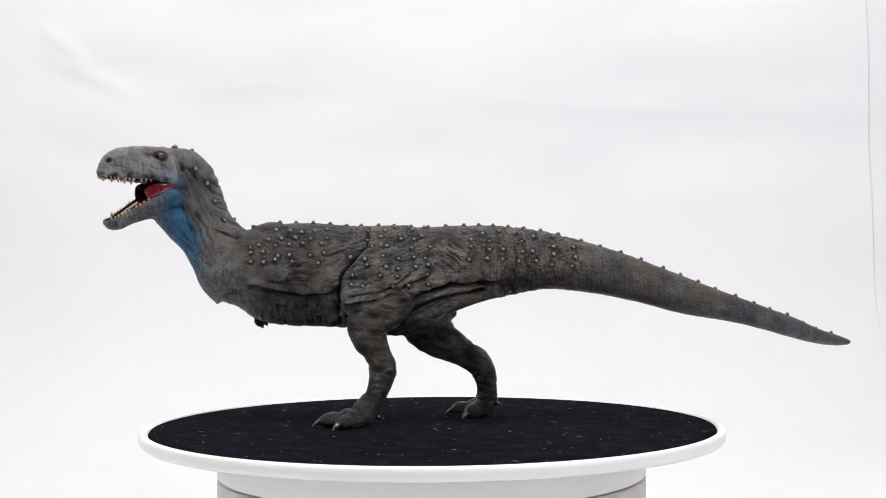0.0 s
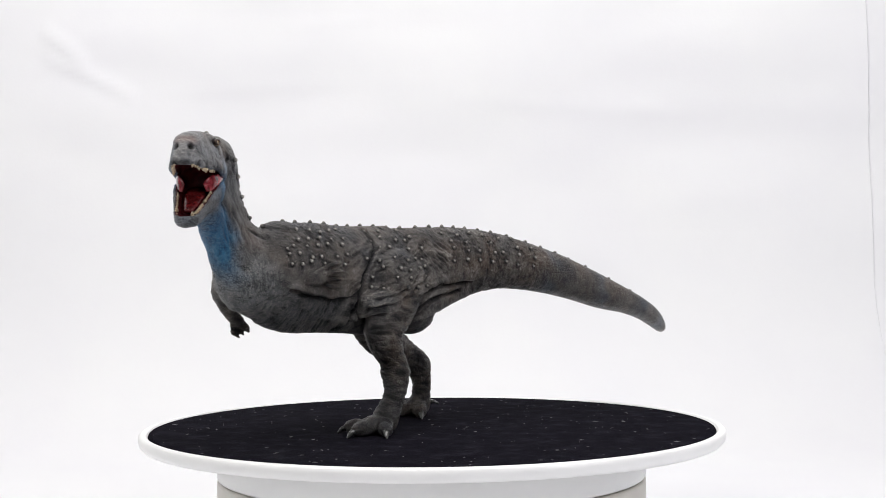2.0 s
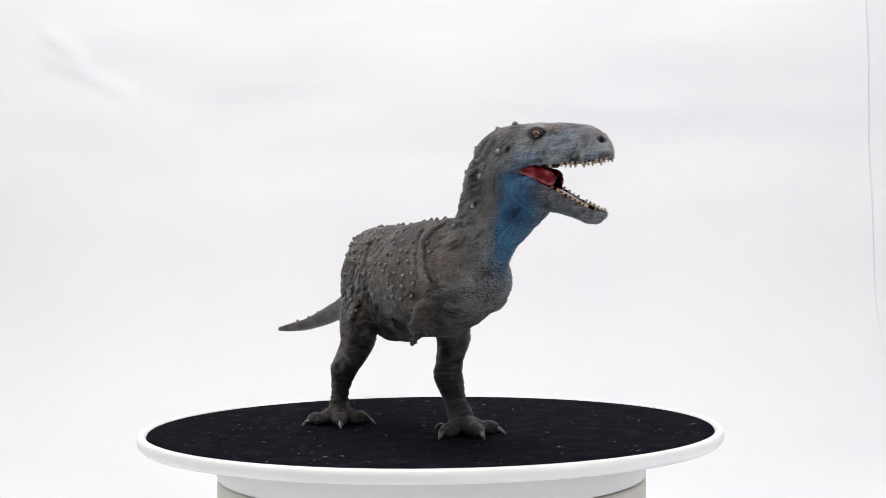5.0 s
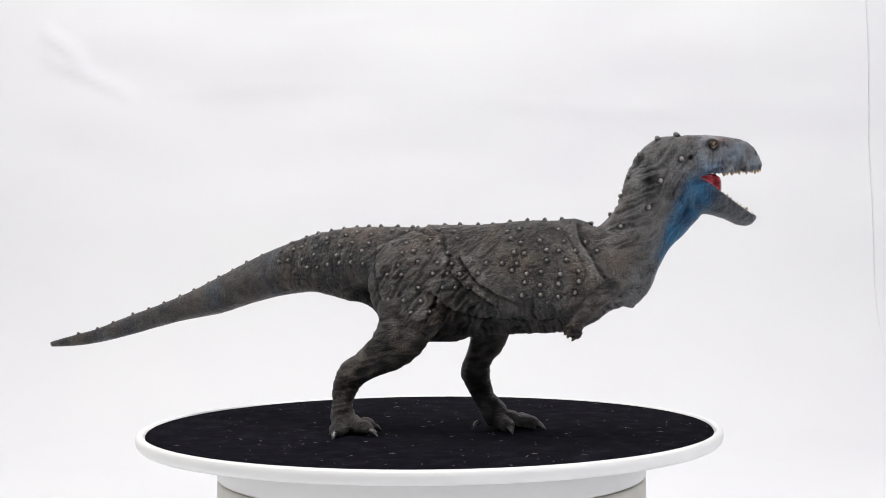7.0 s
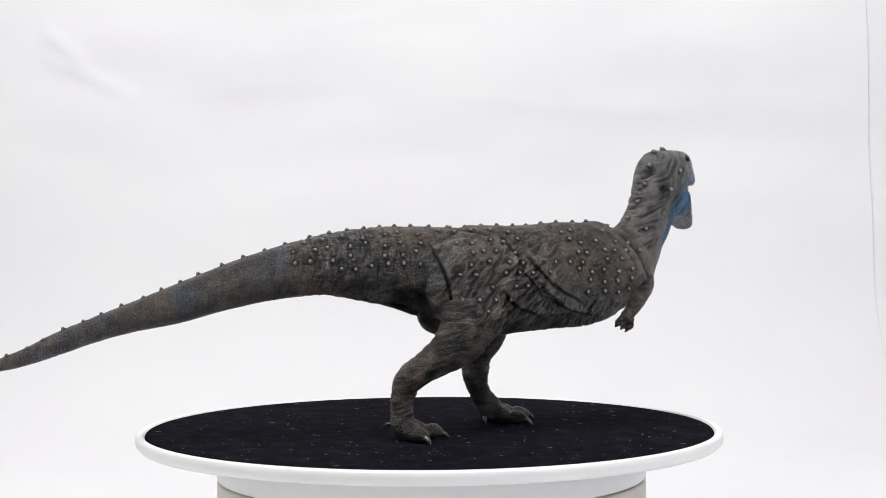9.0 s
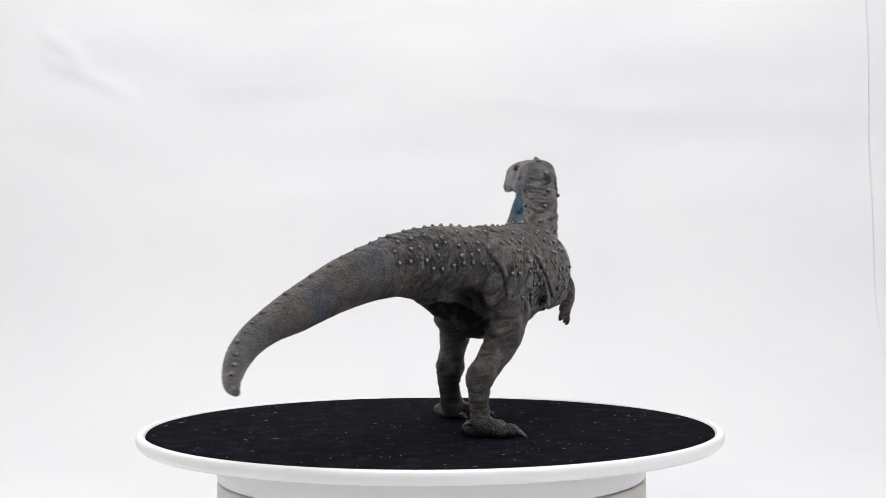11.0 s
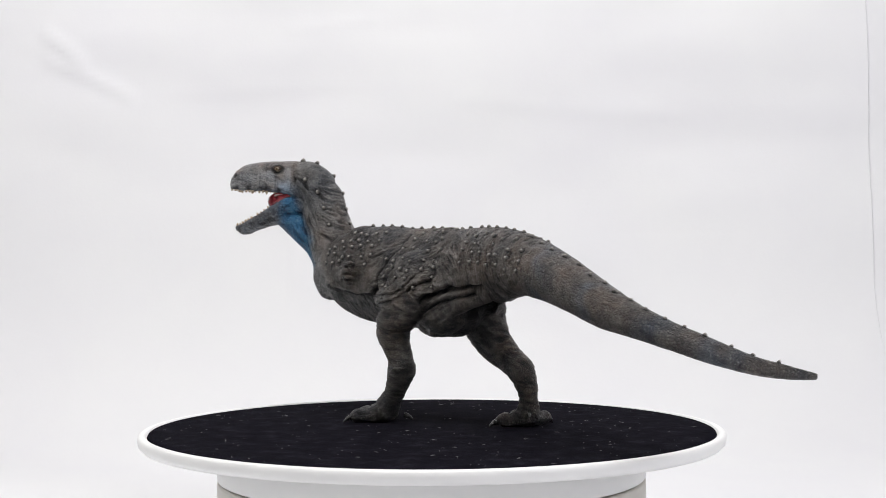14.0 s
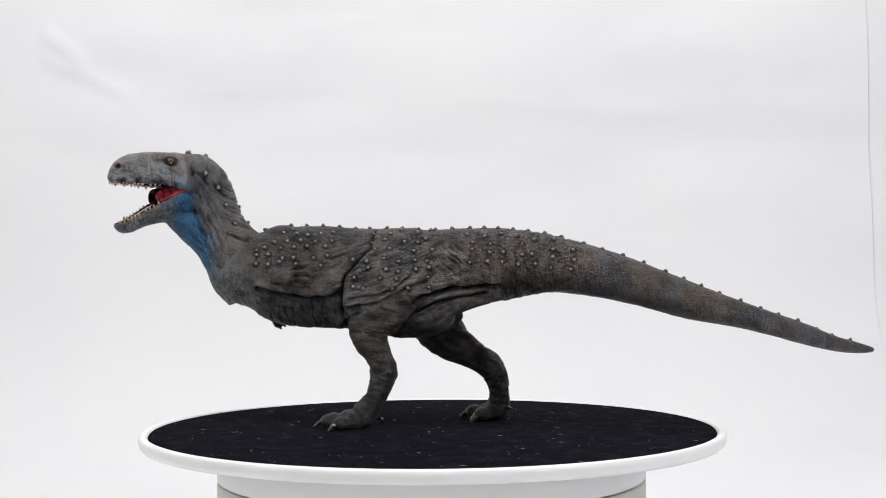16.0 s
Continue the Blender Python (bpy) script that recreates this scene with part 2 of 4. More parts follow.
def to_line(p, line):
    """Distance of points (n, 2) to a polyline, and the signed side of its nearest piece."""
    best, side = np.full(len(p), 1e9), np.zeros(len(p))
    for a, b in zip(line, line[1:]):
        a, b = np.array(a, float), np.array(b, float)
        d = b - a
        k = np.clip(((p - a) @ d) / (d @ d), 0, 1)
        r = p - (a + k[:, None] * d)
        e = np.hypot(r[:, 0], r[:, 1])
        n = (d[0] * r[:, 1] - d[1] * r[:, 0]) / np.hypot(*d)
        m = e < best
        best[m], side[m] = e[m], n[m]
    return best, side


def paint(me, values):
    at = me.color_attributes.new("paint", "FLOAT_COLOR", "POINT")
    at.data.foreach_set("color", np.clip(values, 0, 1).astype(np.float32).ravel())


def carve(me, height):
    """Push the skin out by height (mm)."""
    p, n = coords(me), normals(me)
    me.vertices.foreach_set("co", ((p + n * height[:, None]) * 0.001).ravel())
    me.update()


# ---- paper sweep and table ----
# creases of the paper: ends (across, up), height, half width
CREASES = (((-0.276, 0.234), (-0.251, 0.213), 0.0022, 0.0050), ((-0.274, 0.215), (-0.216, 0.188), 0.0018, 0.0050), ((-0.10, 0.236), (-0.04, 0.243), 0.0008, 0.005),
           ((0.02, 0.186), (0.16, 0.172), 0.0008, 0.006), ((-0.19, 0.190), (-0.02, 0.198), 0.0007, 0.006), ((0.15, 0.178), (0.20, 0.168), 0.0008, 0.004))


def backdrop(name, x0, x1, behind, nx, rise):
    prof = []
    for i in range(14):
        prof.append((-1.1 + i * (1.38 / 13), TABLE))
    for i in range(1, 13):
        a = math.pi / 2 * i / 12
        prof.append((0.28 + 0.14 * math.sin(a), TABLE + 0.14 * (1 - math.cos(a))))
    for i in range(1, int(0.74 / rise)):
        prof.append((0.42 + 0.064 * i * rise, TABLE + 0.14 + i * rise))
    verts, faces = [], []
    for j, (y, z) in enumerate(prof):
        for i in range(nx + 1):
            x = x0 + (x1 - x0) * i / nx if i != nx - 1 else x1 - 0.0004
            v = Vector((x, y, z))
            up = max(0, min(1, (z - TABLE) / 0.2))
            w = noise.noise(Vector((x * 2.2, z * 3.0, 1.3))) * 0.012 + noise.noise(Vector((x * 5, z * 11, 7.1))) * 0.0075 + noise.noise(Vector((x * 11, z * 30, 2.2))) * 0.0024 + noise.noise(Vector((x * 30, z * 70, 4.2))) * 0.0004
            for (ax, az), (bx, bz), high, wide in CREASES:
                k = max(0, min(1, ((x - ax) * (bx - ax) + (z - az) * (bz - az)) / ((bx - ax) ** 2 + (bz - az) ** 2)))
                dx, dz = x - ax - k * (bx - ax), z - az - k * (bz - az)
                if abs(dx) + abs(dz) < 4 * wide:
                    w += high * math.exp(-(dx * dx + dz * dz) / wide ** 2) * (0.4 + 0.6 * math.sin(math.pi * (0.15 + 0.7 * k)))
            k = (z - 0.062) - 0.03 * x
            w += 0.0026 * math.exp(-((k / 0.009) ** 2)) * (1 if x > -0.1 else 0.3)
            verts.append((x, y + behind - w * up, z - 0.3 * behind + (0.0015 * noise.noise(Vector((x * 5, y * 5, 3))) if up == 0 else 0)))
    for j in range(len(prof) - 1):
        for i in range(nx):
            a = j * (nx + 1) + i
            faces.append((a, a + 1, a + nx + 2, a + nx + 1))
    ob = new(name, mesh_from(name, verts, faces, [PAPER]))
    so = ob.modifiers.new("thickness", "SOLIDIFY")
    so.thickness, so.offset = 0.0006, 1
    return tagged(ob, "white paper sweep with faint creases behind the turntable", "backdrop", kind="structure")


def dirt(sheet, upright, flat):
    """Dark specks stuck to the paper: across, up (or away), size."""
    from mathutils.bvhtree import BVHTree
    tree = BVHTree.FromPolygons([v.co.copy() for v in sheet.data.vertices], [tuple(q.vertices) for q in sheet.data.polygons])
    v, f = lathe([(0, -0.2), (0.8, -0.15), (1.0, 0.1), (0.6, 0.4), (0, 0.5)], 9)
    me = mesh_from("speck", v, f, [GRIME])
    for rows, way in ((upright, Vector((0, 1, 0))), (flat, Vector((0, 0, -1)))):
        for x, k, size in rows:
            hit, normal, _, _ = tree.ray_cast(Vector((x, 0, k)) if way.y else Vector((x, k, 0.3)), way)
            if hit:
                turn = (-way).to_track_quat("Z", "Y").to_matrix().to_4x4()
                part("speck", me, sheet, "dark speck of dirt", Matrix.Translation(hit) @ turn @ Matrix.Diagonal((size * 1.3, size, size * 0.5, 1)))


def room():
    """Pale walls, floor and ceiling that close the place round the set."""
    grey = spotted("grey_wall", [(0.3, (0.33, 0.33, 0.34)), (0.7, (0.37, 0.37, 0.38))], 3.0, 0.9, 0.2)
    white = spotted("white_wall", [(0.3, (0.78, 0.79, 0.83)), (0.7, (0.82, 0.83, 0.86))], 3.0, 0.9, 0.2)
    x0, x1, y0, y1, z0, z1, t = -1.5, 1.5, -1.9, 0.52, TABLE - 0.006, 1.7, 0.05
    for name, a, b in (("floor", (x0, y0, z0 - t), (x1, y1, z0)), ("ceiling", (x0, y0, z1), (x1, y1, z1 + t)), ("wall_north", (x0, y1, z0), (x1, y1 + t, z1)),
                       ("wall_south", (x0, y0 - t, z0), (x1, y0, z1)), ("wall_west", (x0 - t, y0, z0), (x0, y1, z1)), ("wall_east", (x1, y0, z0), (x1 + t, y1, z1))):
        v = [(x, y, z) for z in (a[2], b[2]) for y in (a[1], b[1]) for x in (a[0], b[0])]
        f = [(0, 2, 3, 1), (4, 5, 7, 6), (0, 1, 5, 4), (2, 6, 7, 3), (0, 4, 6, 2), (1, 3, 7, 5)]
        tagged(new(name, mesh_from(name, v, f, [white if name == "wall_north" else grey], False)), "plain painted surface closing the room", name.split("_")[0], kind="structure")


TABLE = -0.055
OFF = 0.0007  # the platter runs a little out of true


# ---- turntable ----
def turntable():
    top = tagged(new("turntable"), "white motorised display turntable with a black felt top", "turntable")
    top.location = (0, 0, TABLE + 0.002)
    dz = -(TABLE + 0.002)
    v, f = lathe([(0, 0), (0.086, 0), (0.0905, 0.0015), (0.0912, 0.004), (0.0912, dz - 0.0215), (0.0908, dz - 0.0207), (0.0895, dz - 0.0205), (0, dz - 0.0205)])
    base = part("base", mesh_from("base", v, f, [CREAM]), top, "cream plastic base")
    v, f = lathe([(0, -0.0202), (0.0896, -0.0202), (0.0908, -0.0197), (0.0911, -0.0190), (0.0911, -0.0060), (0, -0.0060)])
    part("collar", mesh_from("collar", v, f, [WHITE]), top, "white plastic collar above a dark seam", pose(0, 0, dz))
    v, f = lathe([(0, -0.0057), (0.1180, -0.0057), (0.1222, -0.0052), (0.1236, -0.0038), (0.1240, -0.0019), (0.1238, -0.0004), (0.1231, 0.0002), (0.1220, 0.0004), (0.1210, 0.0003), (0.1205, -0.0001), (0.1203, -0.0014), (0, -0.0014)])
    v = [(x + OFF, y, z) for x, y, z in v]
    platter = part("platter", mesh_from("platter", v, f, [WHITE]), top, "glossy white plastic platter with a raised rim", pose(0, 0, dz))
    v, f = lathe([(0, -0.0012), (0.1196, -0.0012), (0.1200, -0.0008), (0.1197, -0.00020), (0.118, -0.00015)] + [(0.118 - 0.01 * i, -0.00015) for i in range(1, 12)] + [(0, -0.00015)], 160)
    v = [(x + OFF, y, z) for x, y, z in v]
    part("felt_disc", mesh_from("felt_disc", v, f, [FELT]), platter, "black felt disc flecked with lint")
    rng = random.Random(5)
    v, f = [], []
    for i in range(260):
        r, a = 0.117 * math.sqrt(rng.random()), rng.uniform(0, 6.283)
        c = Vector((r * math.cos(a), r * math.sin(a), -0.0001))
        d = rng.uniform(0, 6.283)
        s = rng.choice((0.0003, 0.0004, 0.0005, 0.0009, 0.0015)) * rng.uniform(0.6, 1.1)
        w = rng.uniform(0.00012, 0.00028)
        e, g = Vector((math.cos(d), math.sin(d), 0)), Vector((-math.sin(d), math.cos(d), 0))
        n0 = len(v)
        v += [c - e * s, c + g * w, c + e * s, c - g * w, c + Vector((0, 0, w * 1.2))]
        f += [(n0, n0 + 3, n0 + 4), (n0 + 3, n0 + 2, n0 + 4), (n0 + 2, n0 + 1, n0 + 4), (n0 + 1, n0, n0 + 4)]
    tagged(part("lint", mesh_from("lint", v, f, [LINT], False), platter, "pale specks of lint"), kind="stuff")
    return top, platter


# ---- dinosaur figure ----
HEADING = radians(-135.5)
HU = Vector((math.cos(HEADING), math.sin(HEADING), 0))
HV = Vector((-HU.y, HU.x, 0))
HO = Vector((-120, -1.5, 0))


def hp(s, v, z):
    """A point of the head: s ahead of the eyes, v to its left, z up (mm)."""
    return HO + HU * s + HV * v + Vector((0, 0, z))


def trunk_rows():
    # x, middle y, top, bottom, half width, taper to the back, taper to the belly
    rows = ((-98, 9.5, 67, 59.5, 6.5, 0.1, 0.1), (-92, 11, 75, 53, 12.5, 0.1, 0.1), (-82, 14.5, 84, 48.5, 18, 0.1, 0.15), (-67, 17, 87.2, 43.2, 19.6, 0.1, 0.3), (-52, 18.2, 87.6, 42, 19.6, 0.12, 0.35),
            (-36, 19, 86.4, 41.2, 19.3, 0.2, 0.35), (-20, 19.5, 86.4, 39.5, 19, 0.25, 0.3), (-6, 19.2, 86.7, 38, 18, 0.25, 0.5), (9, 17.5, 86.4, 47.5, 15.4, 0.2, 0.75), (22, 15.6, 86, 52.4, 13.8, 0.15, 0.65))
    tail = ((35, 13.2, 85.3, 55.2, 13, 0.1, 0.4), (50, 9.4, 82.8, 57.8, 11.8, 0.1, 0.15), (65, 5.8, 78.6, 56.9, 10.7, 0, 0), (80, 2.4, 73.9, 54.4, 9.7, 0, 0), (95, -0.5, 68.1, 50.9, 8.7, 0, 0), (110, -2.8, 62.1, 46.8, 7.6, 0, 0),
            (125, -3.6, 56.3, 44.3, 6.4, 0, 0), (140, -2.2, 50.8, 41, 5.3, 0, 0), (155, 2, 45.4, 36.7, 4.4, 0, 0), (168, 8, 39.9, 33.3, 3.4, 0, 0), (178, 14.4, 36.8, 31.8, 2.6, 0, 0), (186, 21, 34, 31.8, 1.3, 0, 0))
    return [(x, y, (a + b) / 2, w, (a - b) / 2, (a - b) / 2, k, m) for x, y, a, b, w, k, m in rows + tail]


def head_shell(lump):
    # s, half width at lip, top half width, top z, lip z
    rows = ((-27, 4.0, 3.0, 113, 102), (-22, 6.0, 4.6, 117.2, 100.5), (-17, 8.0, 5.8, 119.4, 100.5), (-12, 9.6, 6.4, 120.2, 102.5), (-6, 10.3, 6.9, 120.6, 104.2), (0, 10.0, 6.9, 120.6, 105.4), (6, 8.5, 5.9, 120.3, 106.0), (12, 7.0, 5.0, 119.7, 106.2),
            (17, 6.1, 4.7, 118.7, 106.4), (21, 4.9, 3.4, 116.3, 106.8), (23.4, 3.6, 2.2, 113.0, 107.4), (24.4, 1.6, 1.0, 110.9, 108.4))
    rows = np.array(rows)
    tt = np.linspace(0, len(rows) - 1, 56)
    rows = np.stack([hermite(np.arange(len(rows)), rows[:, i], tt) for i in range(5)], 1)
    out = []
    for s, w, wt, zt, zl in rows:
        mouth = smooth01(np.array(s), -8, -3) * (1 - smooth01(np.array(s), 18.5, 21.5))
        h = zt - zl
        half = [(0, zt), (wt * 0.45, zt - 0.2), (wt * 0.78, zt - 1.0), (wt * 1.02, zt - 2.9), (wt * 0.45 + w * 0.53, zl + h * 0.52), (w * 0.97, zl + h * 0.26), (w, zl + h * 0.1), (w * 0.97, zl),
                (w * 0.86, zl - 0.3), (w * 0.74, zl + 0.6 * mouth), (w * 0.62, zl + 3.0 * mouth), (w * 0.3, zl + 4.4 * mouth), (0, zl + 4.6 * mouth)]
        ring = [hp(s, -v, z) for v, z in half] + [hp(s, v, z) for v, z in half[-2:0:-1]]
        out.append(ring)
    lump.rings(out)


def jaw_shell(lump):
    # s, half width, rim z, bottom z
    rows = np.array(((-23, 4.5, 101.5, 96), (-18, 6.6, 103, 94.5), (-14, 8.2, 103.5, 93), (-9, 9.2, 103.6, 91.5), (-4, 9.6, 101.8, 90.2), (1, 8.7, 99.2, 89.2), (6, 7.4, 96.4, 88.2), (11, 6.3, 93.6, 86.6), (15, 5.5, 91.4, 84.8), (18.5, 4.6, 89.9, 84.7), (21, 3.1, 89.2, 86.2), (22, 1.4, 88.8, 87.2)))
    tt = np.linspace(0, len(rows) - 1, 48)
    rows = np.stack([hermite(np.arange(len(rows)), rows[:, i], tt) for i in range(4)], 1)
    out = []
    for s, w, zr, zb in rows:
        m = float(smooth01(np.array(s), -9, -3) * (1 - smooth01(np.array(s), 19.5, 21.8)))
        h = zr - zb
        half = [(0, zr - 3.4 * m), (w * 0.35, zr - 3.2 * m), (w * 0.58, zr - 2.2 * m), (w * 0.72, zr - 0.4 * m), (w * 0.82, zr), (w * 0.95, zr - 0.5), (w, zr - h * 0.3), (w * 0.92, zr - h * 0.62), (w * 0.66, zb + h * 0.12), (w * 0.3, zb), (0, zb)]
        out.append([hp(s, v, z) for v, z in half] + [hp(s, -v, z) for v, z in half[-2:0:-1]])
    lump.rings(out)


def ridges(p, axis, fine, coarse, seed):
    """Broken wrinkles that run across the axis: close along it, long across it."""
    a = np.array(axis, float)
    a /= np.linalg.norm(a)
    q = p / coarse + np.outer(p @ a, a) * (1 / fine - 1 / coarse) + seed
    q += 0.35 * np.stack([field(p, 4.5, seed + k) for k in (1, 2, 3)], 1)
    return 1 - 2.6 * np.abs(np.array([noise.noise(v) for v in q]))


def skin_detail(me, amount=1.0):
    """Sculpted relief common to all hide (mm): pebbled scales with broken wrinkles."""
    p = coords(me)
    sc = 0.45 - cells(p, 1.2)
    h = 0.22 * sc + 0.14 * ridges(p, (0.3, 0.1, 1), 1.7, 5.0, 3.1) - 0.07 + 0.16 * field(p, 7.0, 8.4) + 0.07 * field(p, 1.2, 5.0)
    return amount * h, sc


def crease(p2, mask, line, width, depth, lip):
    """A groove along a line with a raised fold on one side, broken here and there."""
    wob = np.stack([p2[:, 0], p2[:, 1], 0 * p2[:, 0]], 1)
    d, s = to_line(p2 + 0.7 * np.stack([field(wob, 5.0, 2.5), field(wob, 5.0, 7.5)], 1), line)
    broken = np.clip(1.0 + 0.5 * field(wob, 6.0, 2.5), 0.6, 1.2)
    fold = lip * smooth01(s, 0, 0.9 * width) * np.exp(-np.clip(s, 0, None) / (3.2 * width)) * np.exp(-(np.maximum(d - np.abs(s), 0) / width) ** 2)
    return mask * broken * (-depth * np.exp(-((s + 0.35 * width) / width) ** 2) * np.exp(-(np.maximum(d - np.abs(s), 0) / width) ** 2) + fold * (d < 12 * width))


def build_body():
    lump = Lump()
    lump.tube(trunk_rows(), power=2.25, steps=36, fine=4)
    # neck: centre, half width, back reach, throat reach, backward direction
    neck = ((-74, 16, 64, 15, 17, 14, 0.4, 0, 0.9), (-86, 14.5, 72, 12, 14, 14, 0.75, 0.2, 0.6), (-94, 13.4, 82, 9.4, 11.5, 13, 0.8, 0.45, 0.33), (-97.8, 13.2, 91.5, 8.2, 9.8, 13.5, 0.8, 0.55, 0.1),
            (-100, 12.5, 100, 7.6, 9.3, 12, 0.78, 0.62, 0.05), (-103, 9.5, 108, 7.6, 9.2, 9, 0.73, 0.66, 0.2), (-107.5, 5.9, 113, 7.4, 8, 6, 0.66, 0.62, 0.5))
    lump.tube(neck, power=2.15, steps=32, fine=6)
    lump.ball((-106.8, 6.8, 111.5), (9.2, 8, 8.6), rz=45)
    # throat pouch between jaw and neck
    lump.tube(((-118, -3.1, 95.5, 5.5, 4, 4), (-114, 0.2, 91, 5.6, 6, 4.6), (-108.5, 4.9, 84.8, 5.2, 7, 5.2), (-103, 8.7, 79, 5.4, 8, 5.6), (-97.5, 11.2, 71.2, 6.4, 9, 7.0), (-92.5, 10.8, 64, 9, 10, 8.6), (-87, 10.8, 57.5, 10.5, 9, 7.8)), up=(0.68, 0.3, 0.66), power=2.0)
    lump.ball((-107.5, 9.0, 92), (6, 5.5, 8))
    head_shell(lump)
    jaw_shell(lump)
    # thighs, flank folds and rump
    lump.ball((-18, 7.5, 61), (20, 11, 16), tilt=-12)
    lump.ball((-27.5, 5.0, 54.8), (11.5, 11.0, 7.6))
    lump.ball((-5, 30.2, 62), (19, 9.0, 19), tilt=-10)
    lump.ball((-9, 33, 50), (11.5, 7.5, 12))
    lump.ball((-4, 9.5, 48), (13.5, 8, 8.5))
    lump.ball((-14, 15, 45), (14, 7, 7.5))
    lump.ball((-52, 7.5, 63.5), (16, 8.2, 8), tilt=6)
    lump.ball((-62, 29.2, 60), (19, 8.8, 10), tilt=-8)
    lump.ball((-69, 15.5, 82.6), (10, 9, 5.6))
    # skirts of hide on both sides of the root of the tail
    lump.tube(((-10, 4.5, 51, 3, 8, 4), (6, 6, 52, 2.6, 8, 4.5), (20, 7.5, 55.6, 2.6, 6, 3.6), (34, 8.5, 59, 2, 4, 3)), steps=20)
    lump.tube(((-4, 31, 51, 3, 8, 4), (8, 27.5, 52.4, 2.6, 8, 4.6), (20, 23, 55.6, 2.6, 6, 3.6), (34, 18, 59, 2, 4, 3)), steps=20)
    me = lump.fuse("body", 0.00043, 8)
    p, n = coords(me), normals(me)
    sc_h, sc = skin_detail(me)
    x, y, z = p.T
    mid = np.interp(x, [r[0] for r in trunk_rows()], [r[1] for r in trunk_rows()])
    left, right = smooth01(mid - y, 2, 7), smooth01(y - mid, 2, 7)
    q = p - np.array(HO)
    hs, hv = q @ np.array(HU), q @ np.array(HV)
    head = smooth01(z, 98, 104) * smooth01(hs, -12, -5)
    rim = np.interp(hs, (-9, -4, 1, 6, 11, 15, 18.5, 21), (103.6, 101.8, 99.2, 96.4, 93.6, 91.4, 89.9, 89.2))
    jaw = smooth01(rim + 1.5 - z, 0, 1) * smooth01(hs, -12, -4) * smooth01(z, 80, 84)
    nk = smooth01(z, 70, 82) * (1 - smooth01(hs, -14, -6)) * smooth01(-x, 80, 88)
    h = sc_h * (1 - 0.5 * smooth01(x, 50, 85)) * (1 - 0.55 * head) * (1 - 0.65 * nk)
    h += head * (0.16 * ridges(p, (0.25, 0.15, 1), 2.2, 8.0, 2.2) - 0.06 + 0.3 * field(p, 6.0, 4.1))
    liplow = smooth01(-np.abs(z - np.interp(hs, (-12, -6, 0, 6, 12, 17, 21), (102.5, 104.2, 105.4, 106, 106.2, 106.4, 106.8)) - 0.6), -2.4, -0.4) * smooth01(hs, -9, -3)
    h += liplow * (0.55 * field(p, 1.9, 3.3) + 0.5 * field(p, 4.5, 1.3))
    # vertical grain of the tail and hips
    tail = smooth01(x, 5, 30)
    h += tail * (1 - 0.75 * smooth01(x, 50, 85)) * (0.24 * ridges(p, (1, 0, 0.12), 1.5, 7.0, 1.7) - 0.13 + 0.14 * ridges(p, (0, 0, 1), 1.8, 4.0, 6.1))
    # fan of short folds over the left hip
    fan = np.exp(-(((x - 9) / 9) ** 2 + ((z - 72) / 7) ** 2) ** 2) * left
    h += fan * (0.6 * ridges(p, (0.6, 0, 0.8), 1.7, 9.0, 5.5) - 0.25)
    # worn lines down the upper back
    ub = smooth01(z, 76, 82) * smooth01(-x, -20, -5) * (1 - nk)
    h += ub * (0.15 * ridges(p, (1, 0.1, 0.1), 1.2, 7.0, 3.7) - 0.1)
    # slanting neck folds
    away = smooth01((x + 100) * 0.7 + (y - 12) * 0.72, -2, 4)
    h += nk * away * (0.58 * ridges(p, (0.35, 0.1, 0.93), 2.0, 12.0, 4.4) - 0.24)
    h += nk * (1 - away) * (0.42 * ridges(p, (0.85, -0.2, 0.45), 1.8, 14.0, 8.4) - 0.18)
    # chest pebbles and belly wrinkles
    bl = smooth01(60 - z, 0, 9) * smooth01(-x, 20, 40) * (1 - nk)
    h += bl * (0.42 * ridges(p, (1, 0, 0.1), 1.7, 10.0, 9.1) - 0.18)
    # slanting skin folds of the flanks
    fl = smooth01(x, -52, -38) * (1 - smooth01(x, 2, 22)) * (1 - smooth01(z, 76, 84))
    h += fl * right * (0.42 * ridges(p, (0.7, 0, 0.72), 2.0, 9.0, 6.6) - 0.18)
    h += fl * left * (0.34 * ridges(p, (-0.35, 0, 0.94), 1.9, 10.0, 7.7) - 0.14)
    # hollow between the root of the tail and the right thigh
    h -= 2.6 * np.exp(-(((x - 13) / 11) ** 2 + ((y - 22.5) / 5.5) ** 2 + ((z - 54) / 7.5) ** 2) ** 1.5)
    xz = np.stack([x, z], 1)
    grain = h.copy()
    # folds of the left flank
    h += crease(xz, left, ((-41, 44), (-38, 47.5), (-31, 49.8), (-18, 49.3), (-11, 52.5), (-4, 57), (8, 60.5), (28, 62)), 0.8, 1.9, 2.1)
    h += crease(xz, left, ((-36, 52.5), (-22, 54.5), (-13, 58.5), (-3, 63.5)), 0.6, 1.1, 1.3)
    h += crease(xz, left, ((-34, 56), (-22, 57.5), (-15, 60.5), (-9, 65)), 0.5, 0.8, 0.9)
    h += crease(xz, left, ((-20, 46), (-8, 50), (6, 55.5), (22, 58)), 0.7, 1.5, 1.5)
    h += crease(xz, left, ((-26, 85), (-27, 77), (-37, 66), (-39, 58), (-39, 44)), 0.75, 1.2, 1.2)
    h += crease(xz, left, ((-76, 60.5), (-64, 57.5), (-54, 56), (-44, 57), (-40, 59)), 1.1, 1.5, 1.5)
